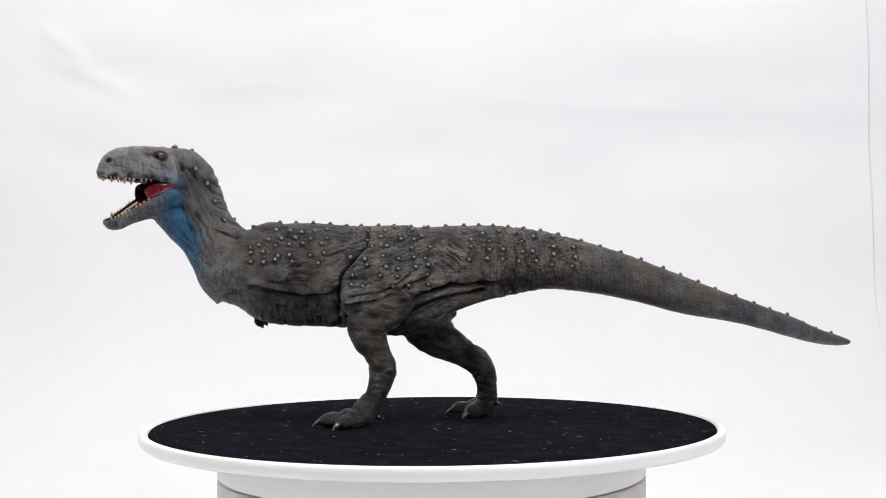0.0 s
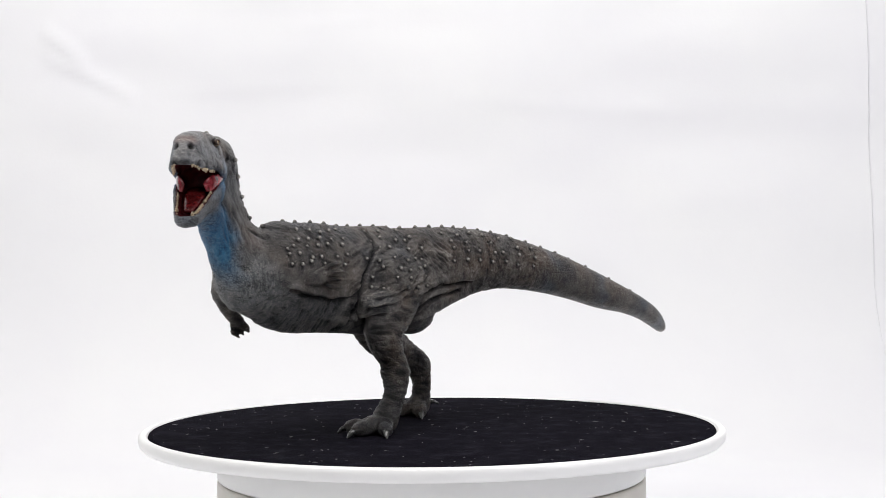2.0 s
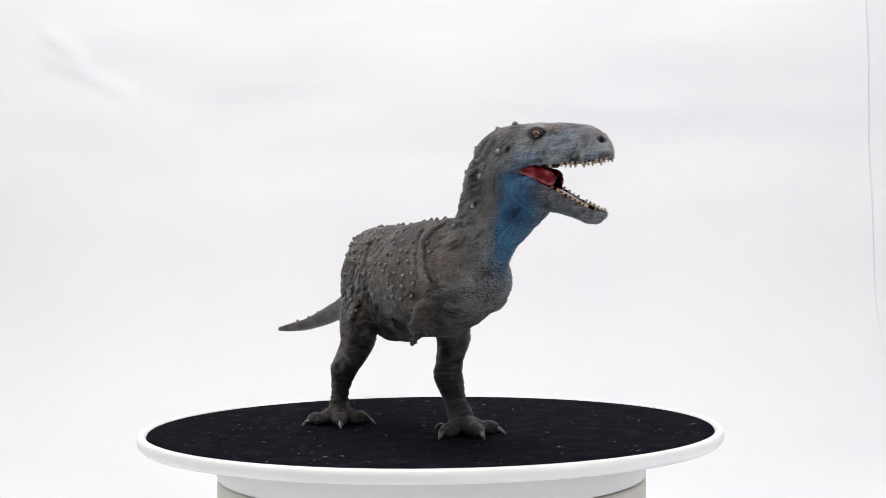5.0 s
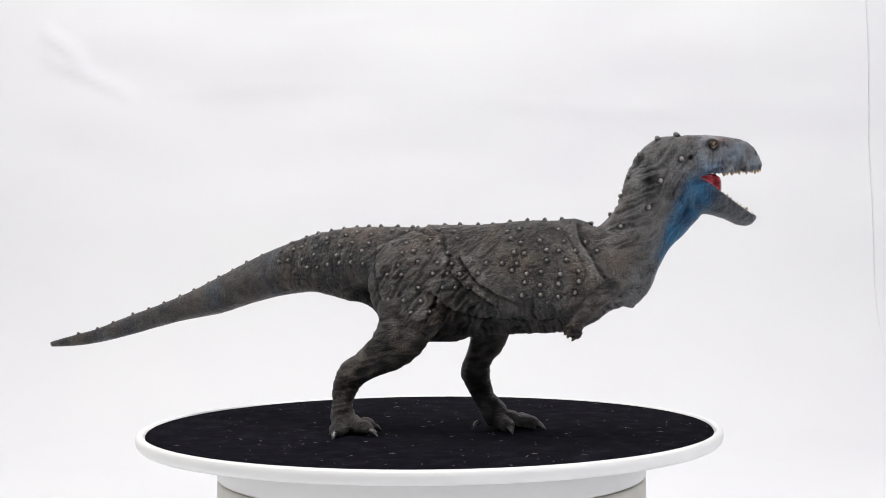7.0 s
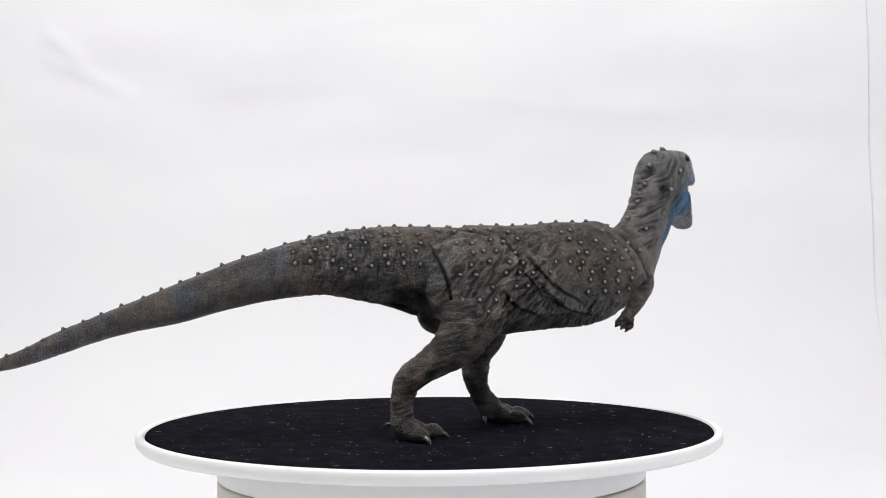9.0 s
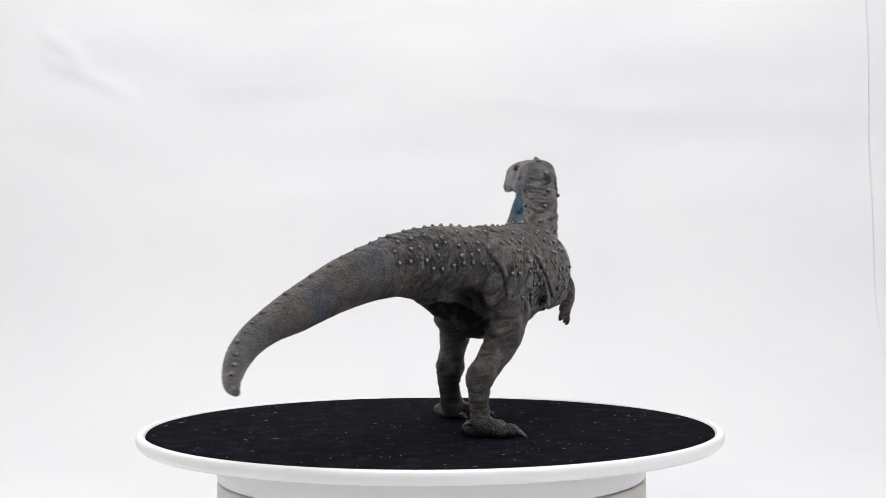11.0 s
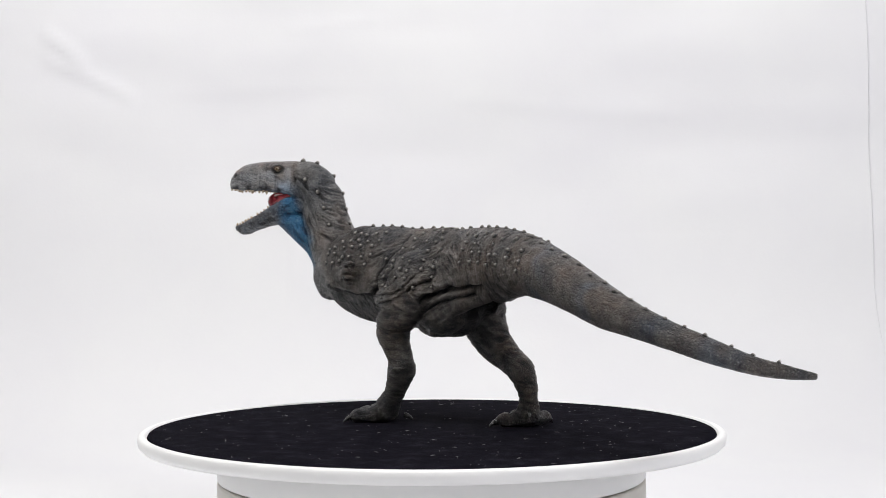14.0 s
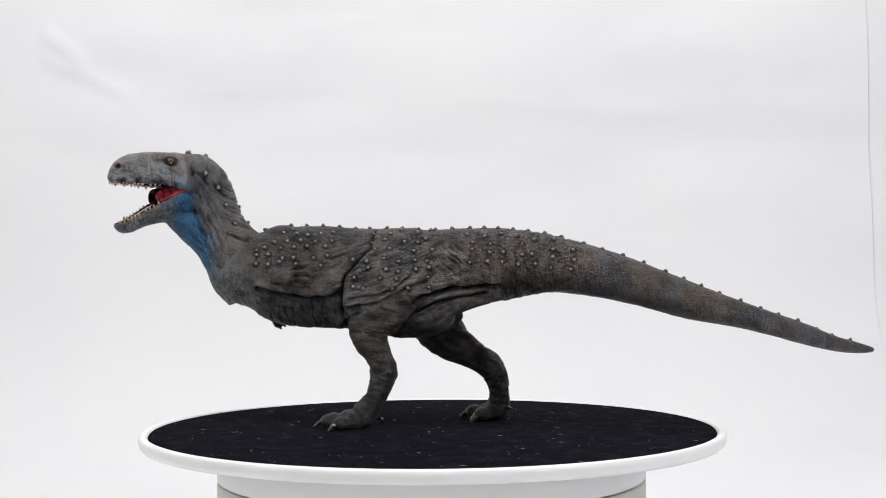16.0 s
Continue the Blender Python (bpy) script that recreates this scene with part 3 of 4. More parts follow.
    # the flank hangs over the belly on both sides
    under = np.interp(x, (-91, -77, -62, -46, -32), (61.6, 51.3, 47.8, 52.4, 60))
    sunk = -1.9 * right * smooth01(under - 0.6 - z, 0, 1.6) * smooth01(-x, 30, 40) * (1 - smooth01(-x, 78, 86))
    under = np.interp(x, (-76, -64, -54, -44, -40), (60.5, 57.5, 56, 57, 59))
    sunk -= 1.5 * left * smooth01(under - 0.6 - z, 0, 1.6) * smooth01(-x, 40, 43) * (1 - smooth01(-x, 68, 76))
    # folds of the right flank, from the chest to the tail
    h += crease(xz, right, ((-91, 61.6), (-77, 51.3), (-62, 47.8), (-46, 52.4), (-34, 61)), 0.9, 0.9, 1.5)
    h += crease(xz, right, ((-53, 54.7), (-39, 61.6), (-29.5, 73)), 0.7, 0.7, 1.2)
    h += crease(xz, right, ((-50, 50.5), (-36, 57), (-27, 66)), 0.6, 0.7, 1.0)
    h += crease(xz, right, ((-55.5, 46.6), (-36.6, 48), (-24, 53), (-19, 58)), 0.7, 0.9, 1.1)
    h += crease(xz, right, ((-74.5, 84.6), (-80, 77), (-84, 71), (-91, 58)), 0.9, 0.8, 1.1)
    h += crease(xz, right, ((-70, 83), (-76, 76), (-81, 67)), 0.6, 0.5, 0.7)
    h += crease(xz, right, ((-20, 80), (-25, 72), (-22, 62), (-17.7, 52.4), (-13, 43)), 0.8, 0.6, 0.9)
    h += crease(xz, right, ((2.4, 46), (6, 61.6), (10.7, 77.7)), 0.8, 0.9, 1.0)
    h += crease(xz, right, ((10, 78), (-3.5, 84), (-15.3, 82)), 0.7, 0.5, 0.6)
    # hollow under the root of the tail
    h -= 6.5 * np.exp(-(((x - 17) / 11) ** 2 + ((y - 16.5) / 6.5) ** 2 + ((z - 53) / 6) ** 2) ** 3)
    # ridge along the brow, dents of nostrils and ears
    for side in (1, -1):
        d = np.sqrt((hs + 1) ** 2 * 0.12 + (hv - side * 7.6) ** 2 + (z - 118.9) ** 2)
        h += 1.5 * np.exp(-(d / 1.25) ** 2)
        d = np.sqrt((hs - 1) ** 2 * 0.2 + (hv - side * 7.8) ** 2 + (z - 116.3) ** 2)
        h -= 0.9 * np.exp(-(d / 1.5) ** 2)
    holes = np.zeros(len(p))
    for c, r, k in (((21.7, 3.0, 114.0), 1.15, 1.5), ((21.7, -3.0, 114.0), 1.15, 1.5), ((-11.5, 8.3, 111), 0.9, 0.8), ((-11.5, -8.3, 111), 0.9, 0.8)):
        i = int(np.argmin((hs - c[0]) ** 2 + (hv - c[1]) ** 2 + (z - c[2]) ** 2))
        d = np.sqrt((hs - hs[i]) ** 2 + (hv - hv[i]) ** 2 + (z - z[i]) ** 2)
        near = np.exp(-(d / (r * 1.15)) ** 4)
        h -= k * near
        holes = np.maximum(holes, near)
    h *= 1 - 0.5 * smooth01(x, 150, 180)
    carve(me, h + sunk)
    # paint: blue throat, pale chest and snout, relief
    nz = field(p, 5, 12.0)
    cx = np.interp(z, (50, 62, 74, 86, 98, 106), (-82, -91, -98, -103, -107, -108))
    cy = np.interp(z, (50, 62, 74, 86, 98, 106), (14, 12.5, 10, 6.5, 3.5, 2))
    ahead = (x - cx) * -0.80 + (y - cy) * -0.5
    edge = np.interp(z, (60, 70, 84), (6.0, 2.5, -2.5))
    blue = smooth01(ahead - edge + 2.0 * nz, 0, 5.5) * smooth01(z, 58, 74) * (1 - smooth01(z, 101, 106))
    blue = np.maximum(blue, 0.45 * smooth01(ahead + 2 * nz, -2, 4) * smooth01(z, 72, 86) * (1 - smooth01(z, 104, 108)))
    blue = 0.93 * blue * (1 - 0.92 * jaw * smooth01(hs + 3 * nz, -7, 4))
    pale = 0.9 * smooth01(ahead + 3 * nz, -9, 4) * smooth01(z, 46, 58) * (1 - smooth01(z, 80, 100))
    pale = np.maximum(pale, head * (0.33 - 0.10 * smooth01(z, 116, 119) + 0.25 * nz))
    pale = np.maximum(pale, nk * (0.26 + 0.2 * nz))
    pale = np.maximum(pale, jaw * (0.26 + 0.3 * nz))
    pale = np.maximum(pale, 0.35 * bl)
    bands = sum(np.exp(-(((x + 3 * nz - c) / w) ** 2)) for c, w in ((72, 5), (106, 6), (138, 5), (160, 8)))
    bluish = 0.18 * np.clip(bands, 0, 1) * smooth01(field(p, 9, 20.0), -0.35, 0.3)
    cheek = np.exp(-(((hs + 6) / 8) ** 2 + ((z - 104) / 7) ** 2)) * (np.abs(hv) > 4)
    bluish += 0.17 * head * smooth01(-hv, 2, 5) * np.clip(0.6 + nz, 0, 1)
    bluish += (0.34 * cheek + 0.05 * head + 0.18 * jaw) * np.clip(0.7 + 0.8 * nz, 0, 1)
    # sunken relief gets a lower value, which colours it as shaded
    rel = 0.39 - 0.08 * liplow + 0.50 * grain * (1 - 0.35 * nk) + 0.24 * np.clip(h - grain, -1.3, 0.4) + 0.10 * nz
    # dark surround of the eyes
    socket = np.minimum(np.hypot(np.hypot((hs + 1.2) * 0.75, hv - 7.5), z - 116.2), np.hypot(np.hypot((hs + 1.2) * 0.75, hv + 7.5), z - 116.2))
    smear = np.exp(-(((hs - 4.5) / 3.2) ** 2 + ((z - 116.6) / 1.5) ** 2)) * (np.abs(hv) > 4)
    holes = np.maximum(holes, np.maximum(0.72 * (1 - smooth01(socket, 1.6, 4.2)), 0.5 * smear + 0.2 * nz * smear))
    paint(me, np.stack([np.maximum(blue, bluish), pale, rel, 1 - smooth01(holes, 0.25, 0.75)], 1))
    ru = me.attributes.new("rust", "FLOAT", "POINT")
    brow = np.exp(-(((hs - 3) / 6) ** 2 + ((z - 118.2) / 1.6) ** 2)) + 0.6 * np.exp(-(((hs - 20) / 3) ** 2 + ((z - 116.5) / 2) ** 2))
    worn = 0.11 * smooth01(field(p, 11, 31.0), 0.1, 0.55) * smooth01(z, 62, 76) * (x > -95)
    ru.data.foreach_set("value", np.clip(0.75 * head * brow * np.clip(0.5 + 1.6 * nz, 0, 1) + worn * (1 - head), 0, 0.8).astype(np.float32))
    pl = me.attributes.new("plain", "FLOAT", "POINT")
    pl.data.foreach_set("value", np.clip(0.98 * head * (1 - 0.45 * liplow) + 0.15 * jaw + 0.55 * smooth01(blue, 0.75, 1.0) + 0.35 * nk * (1 - blue), 0, 0.97).astype(np.float32))
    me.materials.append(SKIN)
    me.materials.append(MOUTH)
    # palate
    nf = np.empty(len(me.polygons) * 3)
    me.polygons.foreach_get("normal", nf)
    cf = np.empty(len(me.polygons) * 3)
    me.polygons.foreach_get("center", cf)
    cf, nf = cf.reshape(-1, 3) * 1000, nf.reshape(-1, 3)
    qs = (cf - np.array(HO))
    fs, fv = qs @ np.array(HU), qs @ np.array(HV)
    lipw = np.interp(fs, (-12, -6, 0, 6, 12, 17, 21, 23.6), (9.4, 10.3, 10.0, 8.5, 7.0, 6.1, 4.9, 3.5))
    fz = cf[:, 2]
    lipz = np.interp(fs, (-12, -6, 0, 6, 12, 17, 21), (102.5, 104.2, 105.4, 106, 106.2, 106.4, 106.8))
    frim = np.interp(fs, (-9, -4, 1, 6, 11, 15, 18.5, 21), (103.6, 101.8, 99.2, 96.4, 93.6, 91.4, 89.9, 89.2))
    fwid = np.interp(fs, (-9, -4, 1, 6, 11, 15, 18.5, 21), (9.2, 9.6, 8.7, 7.4, 6.3, 5.5, 4.6, 3.1))
    inside = (fz < 112.5) & (fz > lipz - 1) & (fs > -9) & (fs < 19.5) & (np.abs(fv) < lipw * 0.76) & (nf[:, 2] < 0.3)
    inside |= (fs > -12) & (fs < -2) & (np.abs(fv) < 6.5) & (fz > 96) & (fz < 111) & (nf @ np.array(HU) > 0.2)
    inside |= (fz > frim - 5.5) & (fz < frim + 1) & (fs > -9) & (fs < 20.5) & (np.abs(fv) < fwid * 0.87) & (nf[:, 2] > -0.1)
    me.polygons.foreach_set("material_index", inside.astype(np.int32))
    return me


def limb_skin(name, lump, voxel=0.0006, foot=None):
    me = lump.fuse(name, voxel, 4)
    p = coords(me)
    h, sc = skin_detail(me, 0.6)
    z = p[:, 2]
    h += (0.30 * ridges(p, (0.2, 0, 1), 2.0, 8.0, 6.0) - 0.12) * smooth01(z, 4, 8) + 0.35 * field(p, 5.0, 2.0)
    carve(me, h)
    nz = field(p, 5, 12.0)
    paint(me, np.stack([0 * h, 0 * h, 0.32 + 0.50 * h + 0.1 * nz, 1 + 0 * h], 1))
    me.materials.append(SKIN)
    return me


def toes(lump, base, tips):
    """Padded toes from the ankle's foot to each claw root. Gives the poses of the claws."""
    poses = []
    base = Vector(base)
    for tip, fat in tips:
        tip = Vector(tip)
        way = (tip - base)
        way.z = 0
        d = way.normalized()
        end = tip - d * 3.0
        rows = []
        for k, (r, hgt) in zip((0, 0.35, 0.55, 0.75, 0.92, 1.0), ((5.0, 5.2), (4.2, 4.4), (3.5, 3.3), (3.7, 3.7), (3.1, 2.9), (1.8, 2.1))):
            c = base.lerp(end, k)
            rows.append((c.x, c.y, hgt * fat * 0.92, r * fat * 0.88, hgt * fat * 0.9, hgt * fat * 0.92))
        lump.tube(rows, power=2.1, steps=18, fine=3)
        m = Matrix.Translation((end + Vector((0, 0, 2.1 * fat))) * 0.001) @ Matrix.Rotation(math.atan2(d.y, d.x), 4, "Z")
        poses.append((m, fat))
    return poses


def claw_mesh():
    """A curved claw along +x, about 5 mm long."""
    lump = Lump()
    lump.tube(((-1.2, 0, 0.1, 1.15, 1.25, 1.2), (0.8, 0, 0.2, 1.05, 1.1, 1.1), (2.4, 0, -0.5, 0.8, 0.75, 0.75), (3.6, 0, -1.3, 0.4, 0.4, 0.4), (4.1, 0, -1.75, 0.1, 0.1, 0.1)), steps=10, fine=2)
    return mesh_from("claw", [v * 0.001 for v in lump.v], lump.f, [CLAW])


def tooth_mesh():
    v, f = lathe([(0, -0.0006), (0.00050, -0.0006), (0.00052, 0), (0.00040, 0.0008), (0.00018, 0.0015), (0, 0.0018)], 8)
    return mesh_from("tooth", v, f, [TOOTH])


def knob_mesh():
    v, f = lathe([(0, -0.0007), (0.00118, -0.0006), (0.00112, 0), (0.00092, 0.0005), (0.00064, 0.00092), (0.00032, 0.00118), (0, 0.00126)], 12)
    return mesh_from("knob", v, f, [KNOB])


def dinosaur():
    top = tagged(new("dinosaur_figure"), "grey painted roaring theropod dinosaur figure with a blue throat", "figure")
    body_me = build_body()
    body = part("body", body_me, top, "knobbly grey hide with a blue throat")
    # cheeks, tongue
    for side in (1, -1):
        lump = Lump()
        rows = ((-8, 8.3, 103.9, 0.5, 0.8, 0.8), (-5, 8.1, 103.4, 0.6, 1.7, 1.6), (-2, 7.4, 102.6, 0.6, 2.4, 2.2), (1, 6.4, 101.5, 0.6, 2.8, 2.6), (3.0, 5.2, 100.5, 0.5, 2.5, 2.5), (4.2, 4.0, 99.6, 0.3, 1.6, 1.8))
        lump.tube([(*hp(s, v * side, z), w, a, b) for s, v, z, w, a, b in rows], steps=16, fine=4)
        part("cheek", lump_mesh(lump, "cheek", CHEEK), top, "glossy pink inner cheek")
    lump = Lump()
    lump.tube([(*hp(s, v, z), w, a, b) for s, v, z, w, a, b in ((-6, 0, 99.5, 4, 1.4, 2), (0, 0, 98.0, 4, 1.2, 1.6), (6, 0, 95.2, 3.4, 1.1, 1.4), (11, 0, 92.4, 2.6, 1.0, 1.2), (14.5, 0, 90.6, 1.4, 0.7, 0.8))], steps=16, fine=4)
    part("tongue", lump_mesh(lump, "tongue", TONGUE), top, "glossy red tongue")
    lump = Lump()
    lump.ball(hp(-8, 0, 103), (5.5, 8.5, 7), rz=math.degrees(HEADING))
    part("throat", lump_mesh(lump, "throat", MOUTH), top, "dark red throat")
    # teeth
    tm = tooth_mesh()
    rng = random.Random(3)
    for i in range(13):
        s = 1.5 + 21.3 * (i / 12) ** 0.85
        for side in (1, -1):
            w = float(np.interp(s, (0, 6, 12, 17, 21, 23.6), (10.0, 8.5, 7.0, 6.1, 4.9, 3.5))) * 0.84
            z = float(np.interp(s, (0, 6, 12, 17, 21, 23.6), (105.4, 106, 106.2, 106.4, 106.8, 107.4)))
            k = rng.choice((0.5, 0.75, 0.95, 1.15)) * rng.uniform(0.9, 1.1)
            if rng.random() < 0.15:
                continue
            m = Matrix.Translation(hp(s, side * w, z - 0.2) * 0.001) @ Matrix.Rotation(HEADING, 4, "Z") @ Euler((radians(180 + rng.uniform(-14, 14)), radians(rng.uniform(-12, 12)), 0)).to_matrix().to_4x4() @ Matrix.Diagonal((k * 1.3, k * 1.2, k * 0.72, 1))
            part("tooth", tm, top, m=m)
    for i in range(11):
        s = 4 + 16.3 * (i / 10) ** 0.9
        for side in (1, -1):
            w = float(np.interp(s, (1, 6, 11, 15, 18.5, 21), (8.7, 7.4, 6.3, 5.5, 4.6, 2.9))) * 0.76
            z = float(np.interp(s, (1, 6, 11, 15, 18.5, 21), (99.2, 96.4, 93.6, 91.4, 89.9, 89.2)))
            k = rng.choice((0.5, 0.7, 0.9, 1.05)) * rng.uniform(0.9, 1.1)
            if rng.random() < 0.15:
                continue
            m = Matrix.Translation(hp(s, side * w, z - 0.1) * 0.001) @ Matrix.Rotation(HEADING, 4, "Z") @ Euler((radians(-side * rng.uniform(0, 14)), radians(rng.uniform(0, 25)), 0)).to_matrix().to_4x4() @ Matrix.Diagonal((k * 1.3, k * 1.25, k * 0.66, 1))
            part("tooth", tm, top, m=m)
    eyes(top)
    legs(top)
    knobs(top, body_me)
    return top


def lump_mesh(lump, name, mat):
    return mesh_from(name, [v * 0.001 for v in lump.v], lump.f, [mat])


def eyes(top):
    ball, n, l, b = material("eye_gloss", 0.08, spec=0.7)
    tc = n.new("ShaderNodeTexCoord")
    sep = n.new("ShaderNodeSeparateXYZ")
    l.new(tc.outputs["Object"], sep.inputs[0])
    ln = n.new("ShaderNodeVectorMath")
    ln.operation = "LENGTH"
    cb = n.new("ShaderNodeCombineXYZ")
    l.new(sep.outputs[0], cb.inputs[0])
    l.new(sep.outputs[1], cb.inputs[1])
    l.new(cb.outputs[0], ln.inputs[0])
    sc = n.new("ShaderNodeMath")
    sc.operation = "MULTIPLY"
    l.new(ln.outputs["Value"], sc.inputs[0])
    sc.inputs[1].default_value = 700.0
    l.new(ramp(n, l, sc.outputs[0], [(0.24, (0.004, 0.004, 0.004)), (0.30, (0.10, 0.045, 0.02)), (0.42, (0.26, 0.16, 0.08)), (0.50, (0.36, 0.30, 0.22))]), b.inputs["Base Color"])
    v, f = lathe([(0, -0.0013)] + [(0.0013 * math.sin(math.pi * i / 12), -0.0013 * math.cos(math.pi * i / 12)) for i in range(1, 12)] + [(0, 0.0013)], 20)
    em = mesh_from("eye", v, f, [ball])
    lid = spotted("eyelid_brown", [(0.3, (0.02, 0.014, 0.012)), (0.7, (0.07, 0.035, 0.025))], 700.0, 0.6)
    prof = [(0.0014 + 0.0005 * math.cos(a), 0.0005 * math.sin(a)) for a in (2 * math.pi * i / 10 for i in range(11))]
    v, f = lathe(prof, 20)
    lm = mesh_from("eyelid", v, f, [lid])
    for side in (1, -1):
        d = (HV * side + HU * 0.22 + Vector((0, 0, 0.12))).normalized()
        turn = d.to_track_quat("Z", "Y").to_matrix().to_4x4()
        at = hp(-1.1, side * 7.3, 116.3)
        eye = part("eye", em, top, "glossy amber eye with a black pupil", Matrix.Translation(at * 0.001) @ turn @ Matrix.Scale(0.98, 4))
        part("eyelid", lm, eye, "dark brown eyelid", pose(0, 0.0003, 0.0005) @ Matrix.Diagonal((1.15, 0.68, 1.3, 1)))


def legs(top):
    cm = claw_mesh()
    # left leg
    lump = Lump()
    lump.tube(((-15, 4, 58, 8, 11, 11), (-22, 1, 50, 5.8, 10.5, 11), (-26, -0.2, 43, 7.2, 10, 9.2), (-25, -0.5, 36.5, 6.4, 8, 6.4), (-22.2, -0.3, 30, 5.5, 5.8, 5.4), (-20.8, -0.4, 24.4, 6.3, 6.1, 6.2), (-21.8, -1.4, 18.5, 5.2, 5.2, 5.2), (-24.3, -2.2, 12.5, 4.5, 4.8, 4.6), (-28, -2.8, 7, 5.2, 5.8, 5.4), (-30, -3, 3.2, 4.8, 5.4, 5)), up=(-1, 0, 0.2), power=2.1)
    claws = toes(lump, (-29.5, -2.8, 0), (((-50.0, -4.3, 0), 1.0), ((-40.8, -17.2, 0), 0.95), ((-41.8, 11.7, 0), 0.95)))
    leg = part("hind_leg", limb_skin("hind_leg", lump), top, "wrinkled dark grey leg planted on splayed toes")
    for m, k in claws:
        part("claw", cm, leg, "dull grey claw", m @ Matrix.Diagonal((k * 0.92, k * 1.35, k * 1.2, 1)))
    part("claw", cm, leg, "dull grey claw", pose(-0.0232, 0.0040, 0.0030, 0, 10, 75) @ Matrix.Scale(0.85, 4))
    # right leg, set further back
    lump = Lump()
    lump.tube(((-4, 32, 56, 7.5, 12, 12), (-4.5, 33, 48, 7.4, 12.5, 13), (-1, 33, 41, 7.2, 11.5, 11), (6.5, 32.7, 34.5, 5.6, 9.4, 7.8), (15, 32.4, 29, 5.3, 7, 5.8), (22, 32.3, 24.4, 5.9, 6.4, 5.4), (24.6, 32.8, 18.6, 4.4, 5.6, 4.9), (25.3, 33.3, 13, 3.7, 4.6, 4.5), (25, 33.8, 7.4, 4.4, 5.2, 5), (24, 34.2, 3.3, 4.8, 5.2, 5)), up=(-0.8, 0, -0.6), power=2.1)
    claws = toes(lump, (24.4, 34.4, 0), (((7.3, 38.4, 0), 1.0), ((20.2, 51.5, 0), 0.95), ((14.1, 21.1, 0), 0.95)))
    leg = part("hind_leg", limb_skin("hind_leg", lump), top, "wrinkled dark grey leg stretched back on splayed toes")
    for m, k in claws:
        part("claw", cm, leg, "dull grey claw", m @ Matrix.Diagonal((k * 0.92, k * 1.35, k * 1.2, 1)))
    part("claw", cm, leg, "dull grey claw", pose(0.0290, 0.0308, 0.0060, 0, -8, -42) @ Matrix.Scale(0.85, 4))
    # tiny arms
    lump = Lump()
    lump.tube(((-82, 6, 60.5, 4.8, 5.4, 5.4), (-75, 3, 61.6, 4.4, 4.4, 4.4), (-69, 0.5, 63.0, 3.8, 3.6, 3.6), (-64, -1.4, 64.6, 3.0, 3.2, 3.2), (-60.5, -2.4, 65.4, 2.4, 3.6, 3.4), (-58.5, -2.6, 65.6, 1.6, 2.4, 2.4)), power=2.0)
    for dz, dy in ((4.4, 0.6), (1.6, -0.6), (-1.3, -0.8), (-4.0, 0.0)):
        lump.tube(((-61, -2.4, 65.4 + dz * 0.6, 1.2, 1.2, 1.2), (-57.6, -4.6 + dy, 65.6 + dz * 1.05, 1.3, 1.1, 1.1), (-54.4, -4.8 + dy, 65.8 + dz * 1.1, 1.1, 0.95, 0.95), (-52.4, -4.0 + dy, 65.4 + dz * 1.1, 0.5, 0.5, 0.5)), steps=10, fine=3)
    part("forelimb", limb_skin("forelimb", lump, 0.0003), top, "tiny dark grey arm with stubby fingers")
    lump = Lump()
    lump.tube(((-89, 23, 63, 5.0, 6, 6), (-88, 27.5, 60.5, 4.6, 5.2, 5.2), (-85.6, 30.6, 57.4, 4.0, 4.3, 4.3), (-82.2, 32.4, 53.2, 3.3, 3.6, 3.6), (-79.0, 33.0, 49.2, 2.7, 3.0, 3.0), (-77.2, 33.0, 47.2, 2.6, 3.2, 3.0), (-76.0, 33.0, 45.6, 1.6, 2, 2)), up=(-0.6, 0.3, 0.6), power=2.0)
    for dx, dy, dz in ((-2.9, 1.2, -0.2), (-1.1, 1.7, -0.8), (1.0, 1.2, -0.2), (2.7, -0.4, 1.2)):
        lump.tube(((-77.4 + dx * 0.5, 32.8 + dy * 0.4, 47.2, 1.2, 1.2, 1.2), (-76.2 + dx * 0.95, 33.2 + dy * 0.8, 44.6 + dz, 1.15, 1.15, 1.15), (-75.2 + dx, 33.0 + dy * 0.9, 42.4 + dz, 1.0, 1.0, 1.0), (-74.7 + dx, 32.6 + dy * 0.8, 41.2 + dz, 0.4, 0.4, 0.4)), up=(1, 0, 0), steps=10, fine=3)
    part("forelimb", limb_skin("forelimb", lump, 0.0003), top, "tiny dark grey arm hanging with stubby fingers")


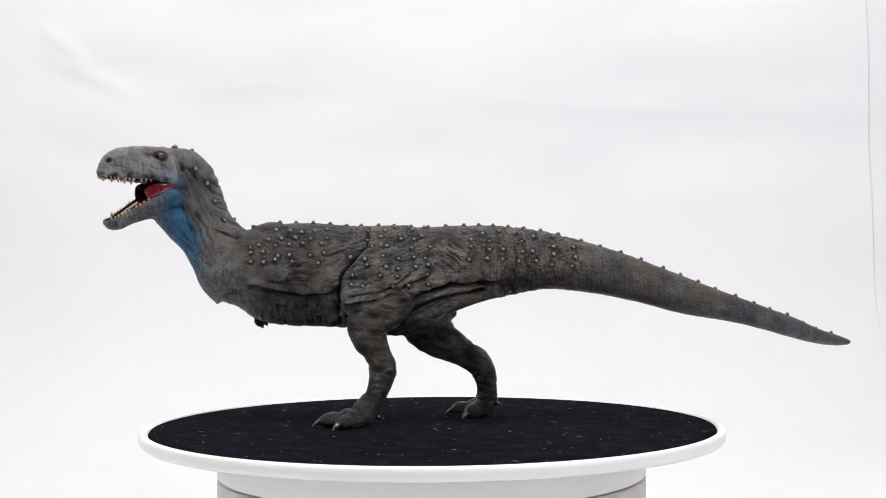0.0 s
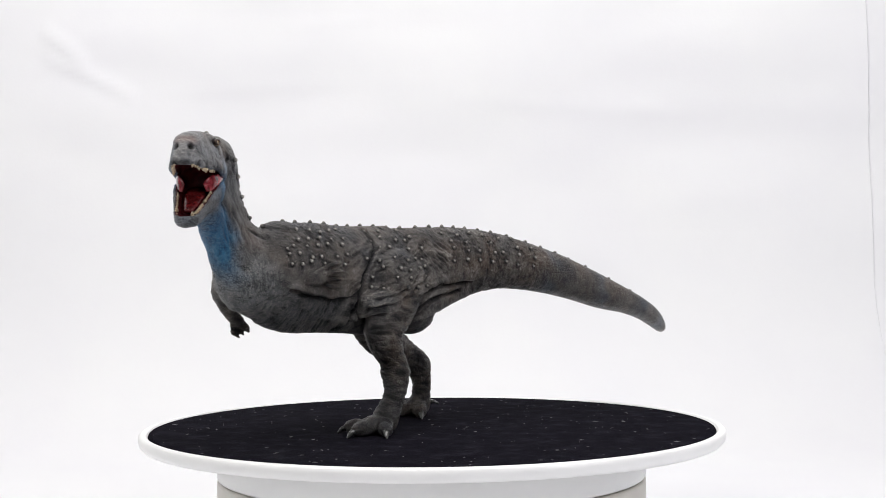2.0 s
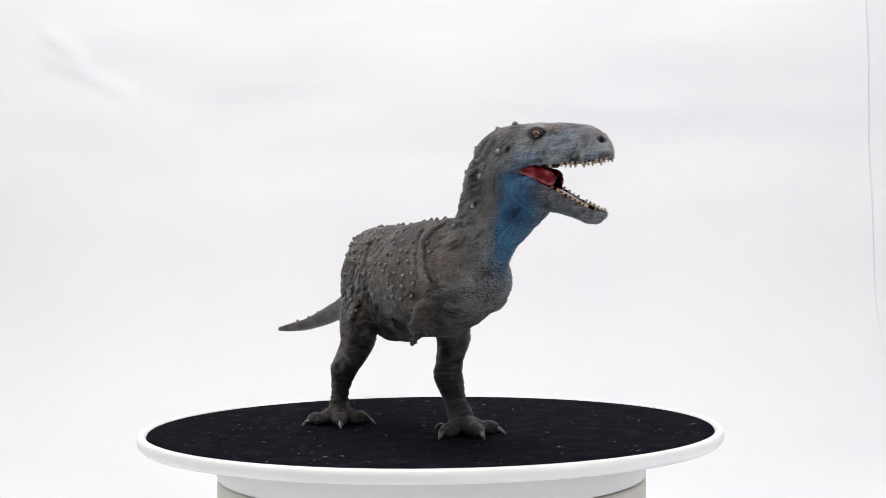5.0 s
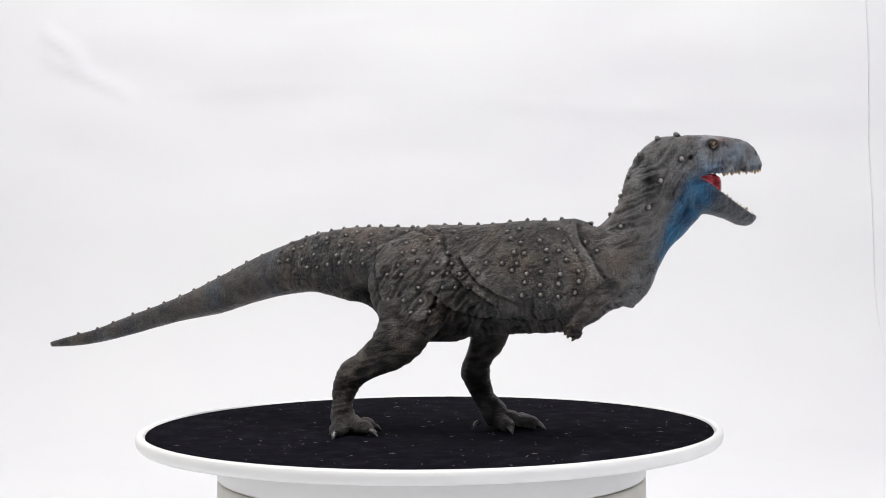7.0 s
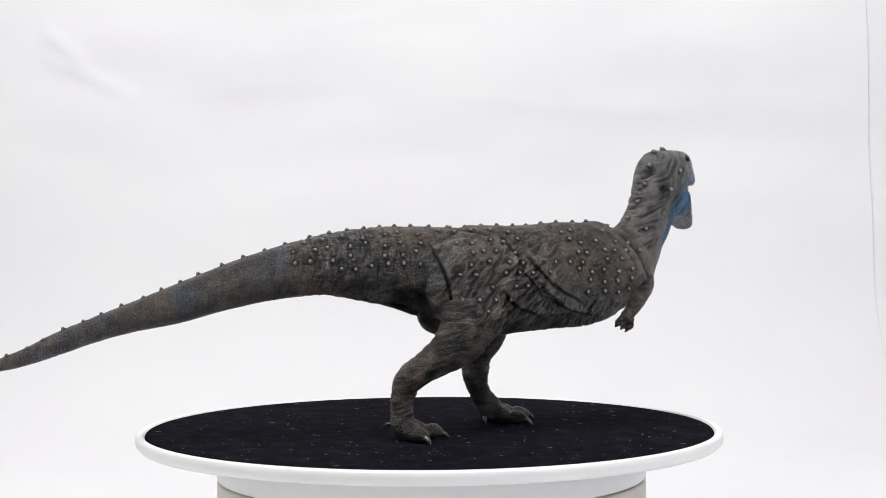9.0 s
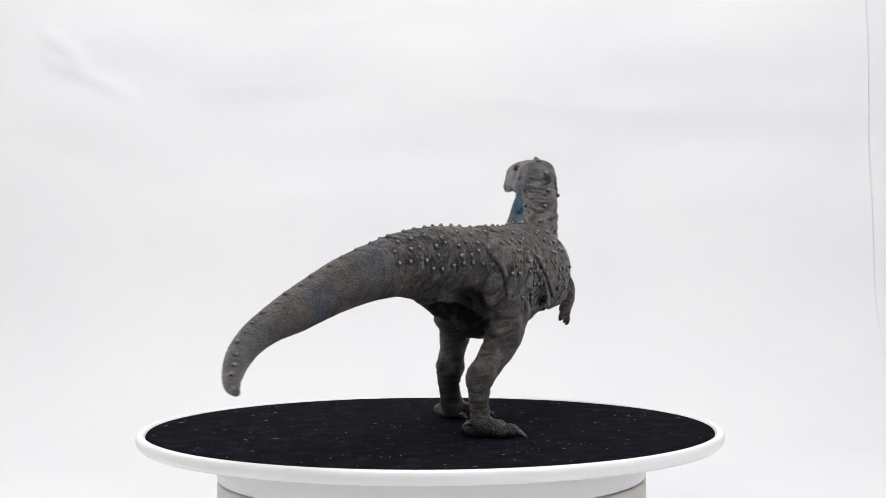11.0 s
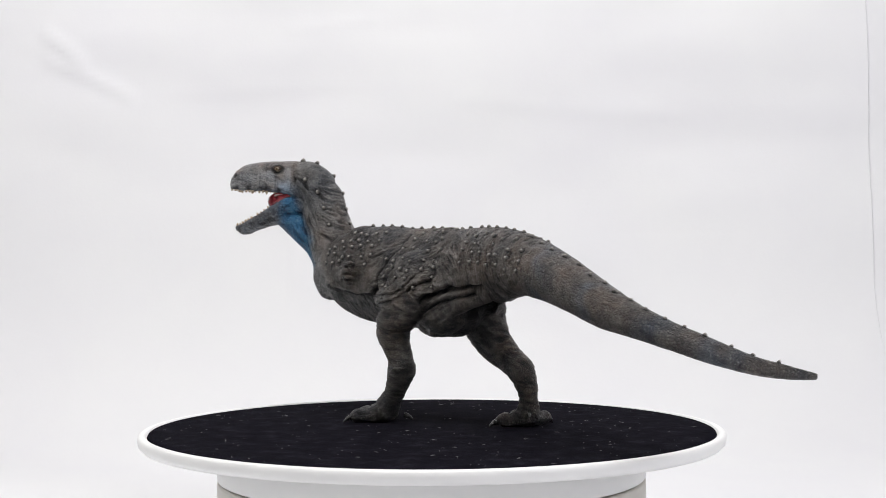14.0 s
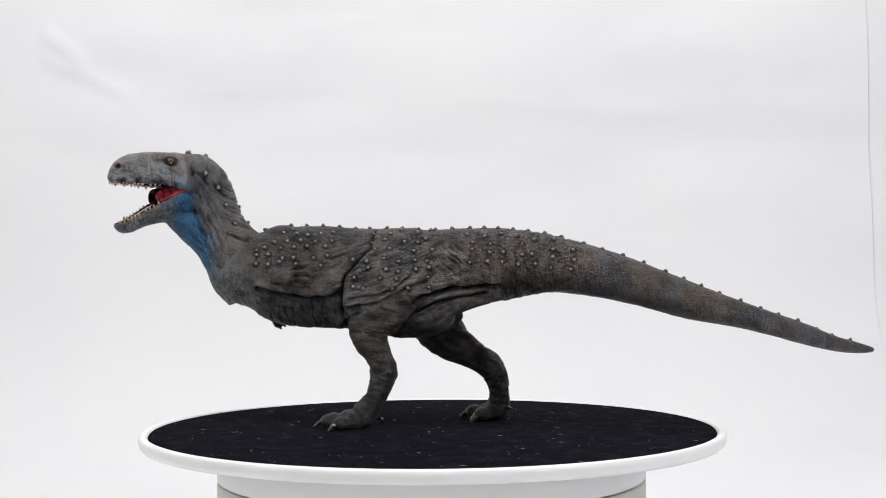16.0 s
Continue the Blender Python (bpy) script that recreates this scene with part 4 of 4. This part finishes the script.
def knobs(top, me):
    """Rounded bony studs in rows along back, flanks and tail."""
    from mathutils.bvhtree import BVHTree
    tree = BVHTree.FromPolygons([v.co.copy() for v in me.vertices], [tuple(q.vertices) for q in me.polygons])
    km = knob_mesh()
    spots = []
    rng = random.Random(11)
    mid_x = [r[0] for r in trunk_rows()]
    mid_y = [r[1] for r in trunk_rows()]

    def stud(origin, way, size):
        hit, normal, _, _ = tree.ray_cast(Vector(origin) * 0.001, Vector(way).normalized(), 0.2)
        if hit is None:
            return
        turn = normal.to_track_quat("Z", "Y").to_matrix().to_4x4()
        spots.append(hit * 1000)
        part("knob", km, top, m=Matrix.Translation(hit) @ turn @ Matrix.Diagonal((size * rng.uniform(0.92, 1.08), size * rng.uniform(0.92, 1.08), size * rng.uniform(0.9, 1.2), 1)))

    # midline row: back, then tail
    x = -66.0
    while x < 180:
        y = float(np.interp(x, mid_x, mid_y))
        stud((x, y + rng.uniform(-1, 1), 130), (0, 0, -1), float(np.interp(x, (-66, 60, 178), (0.9, 0.95, 0.75))))
        x += float(np.interp(x, (-66, 20, 60, 178), (7.0, 7.0, 8.6, 7.4))) * rng.uniform(0.85, 1.15)
    # rows beside it: heights run along the flank; only patches carry studs
    left_rows = [(z, -80 if z < 80 else -70, -43, 5.9) for z in (84, 80.8, 77.6, 74.2, 70.8)] + [(z, -29 - (z < 76) * 7, 3, 6.3) for z in (84.2, 80.4, 76.4, 72.2, 68.2, 64.2, 60.6)]
    left_rows += [(z, 14, 64, 7.2) for z in (83, 79.4, 75.6, 71.8)]
    right_rows = ((83.2, -72, 62, 7.4), (79.4, -80, 72, 7.0), (75.3, -84, 66, 6.8), (71.0, -82, 60, 6.8), (66.3, -40, 2, 6.2), (61.5, -38, -6, 6.2))
    for side, rows in ((-1, left_rows), (1, right_rows)):
        for z, x0, x1, step in rows:
            x = x0 + rng.uniform(0, 4)
            while x < x1:
                bare = side == 1 and z > 70 and ((-40 < x < -29) or (2 < x < 13 and z < 82))
                if not bare and rng.random() > 0.08:
                    y = float(np.interp(x, mid_x, mid_y)) + side * 60
                    drop = float(np.interp(x, (20, 62, 75), (0, 3.2, 6.5)))
                    stud((x + rng.uniform(-1.4, 1.4), y, z - drop + rng.uniform(-1.0, 1.0)), (0, -side, 0), rng.uniform(0.66, 0.94))
                x += step * rng.uniform(0.88, 1.14)
    # right ribs and thigh carry lower patches
    for z, x0, x1 in ((66.8, -80, -48), (62.8, -80, -52), (58.6, -78, -56), (56, -22, 2), (51, -18, -2)):
        x = x0 + rng.uniform(0, 3)
        while x < x1:
            stud((x, 90, z + rng.uniform(-1.2, 1.2)), (0, -1, 0), rng.uniform(0.75, 0.95))
            x += 6.6 * rng.uniform(0.85, 1.2)
    # neck and head
    for c, s in (((-79, 14.8, 88), 0.95), ((-87, 17.4, 89), 0.9), ((-91, 18.4, 96.5), 0.95), ((-94.5, 18.6, 104), 0.95), ((-98.3, 15.6, 112.4), 1.05), ((-103.6, 10.2, 119), 1.1), ((-109.8, 6.2, 121.6), 1.25),
                 ((-112.5, 12, 109.8), 1.15), ((-106.3, 17, 102.3), 1.1), ((-100.5, 18, 92.6), 1.1), ((-100.8, 1.4, 111), 1.05), ((-96.0, 5, 104.7), 1.0), ((-93.6, 7.5, 97), 0.95), ((-89, 7, 89), 0.85), ((-92, 20, 84), 0.9)):
        near, normal, _, _ = tree.find_nearest(Vector(c) * 0.001)
        turn = normal.to_track_quat("Z", "Y").to_matrix().to_4x4()
        part("knob", km, top, m=Matrix.Translation(near) @ turn @ Matrix.Diagonal((s, s, s * 1.15, 1)))
        spots.append(near * 1000)
    # shade round the foot of each stud, put into the hide's paint
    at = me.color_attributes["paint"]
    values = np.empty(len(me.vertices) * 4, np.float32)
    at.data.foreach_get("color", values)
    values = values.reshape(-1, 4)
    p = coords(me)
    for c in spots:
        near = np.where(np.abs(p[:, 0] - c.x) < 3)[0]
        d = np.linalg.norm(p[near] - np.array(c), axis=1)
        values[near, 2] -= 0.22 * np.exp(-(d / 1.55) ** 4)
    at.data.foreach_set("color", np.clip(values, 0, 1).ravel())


room()
sheet = backdrop("backdrop", -0.9, 0.318, 0.0, 360, 0.004)
dirt(sheet, ((-0.0596, 0.239, 0.0007), (-0.0315, 0.167, 0.0006), (0.0977, 0.079, 0.0007)), ((-0.262, 0.274, 0.0009),))
sheet = backdrop("backdrop_2", 0.2, 0.8, 0.0009, 80, 0.0125)
dirt(sheet, ((0.3245, 0.162, 0.0008),), ())
table, platter = turntable()
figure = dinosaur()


def motions():
    walk(figure, [(t, pose(0, 0, -0.0002, -0.2, 0, a)) for t, a in TURNS])
    dz = -(TABLE + 0.002)
    walk(platter, [(t, pose(0, 0, dz, -0.2, 0, a)) for t, a in TURNS])


motions()
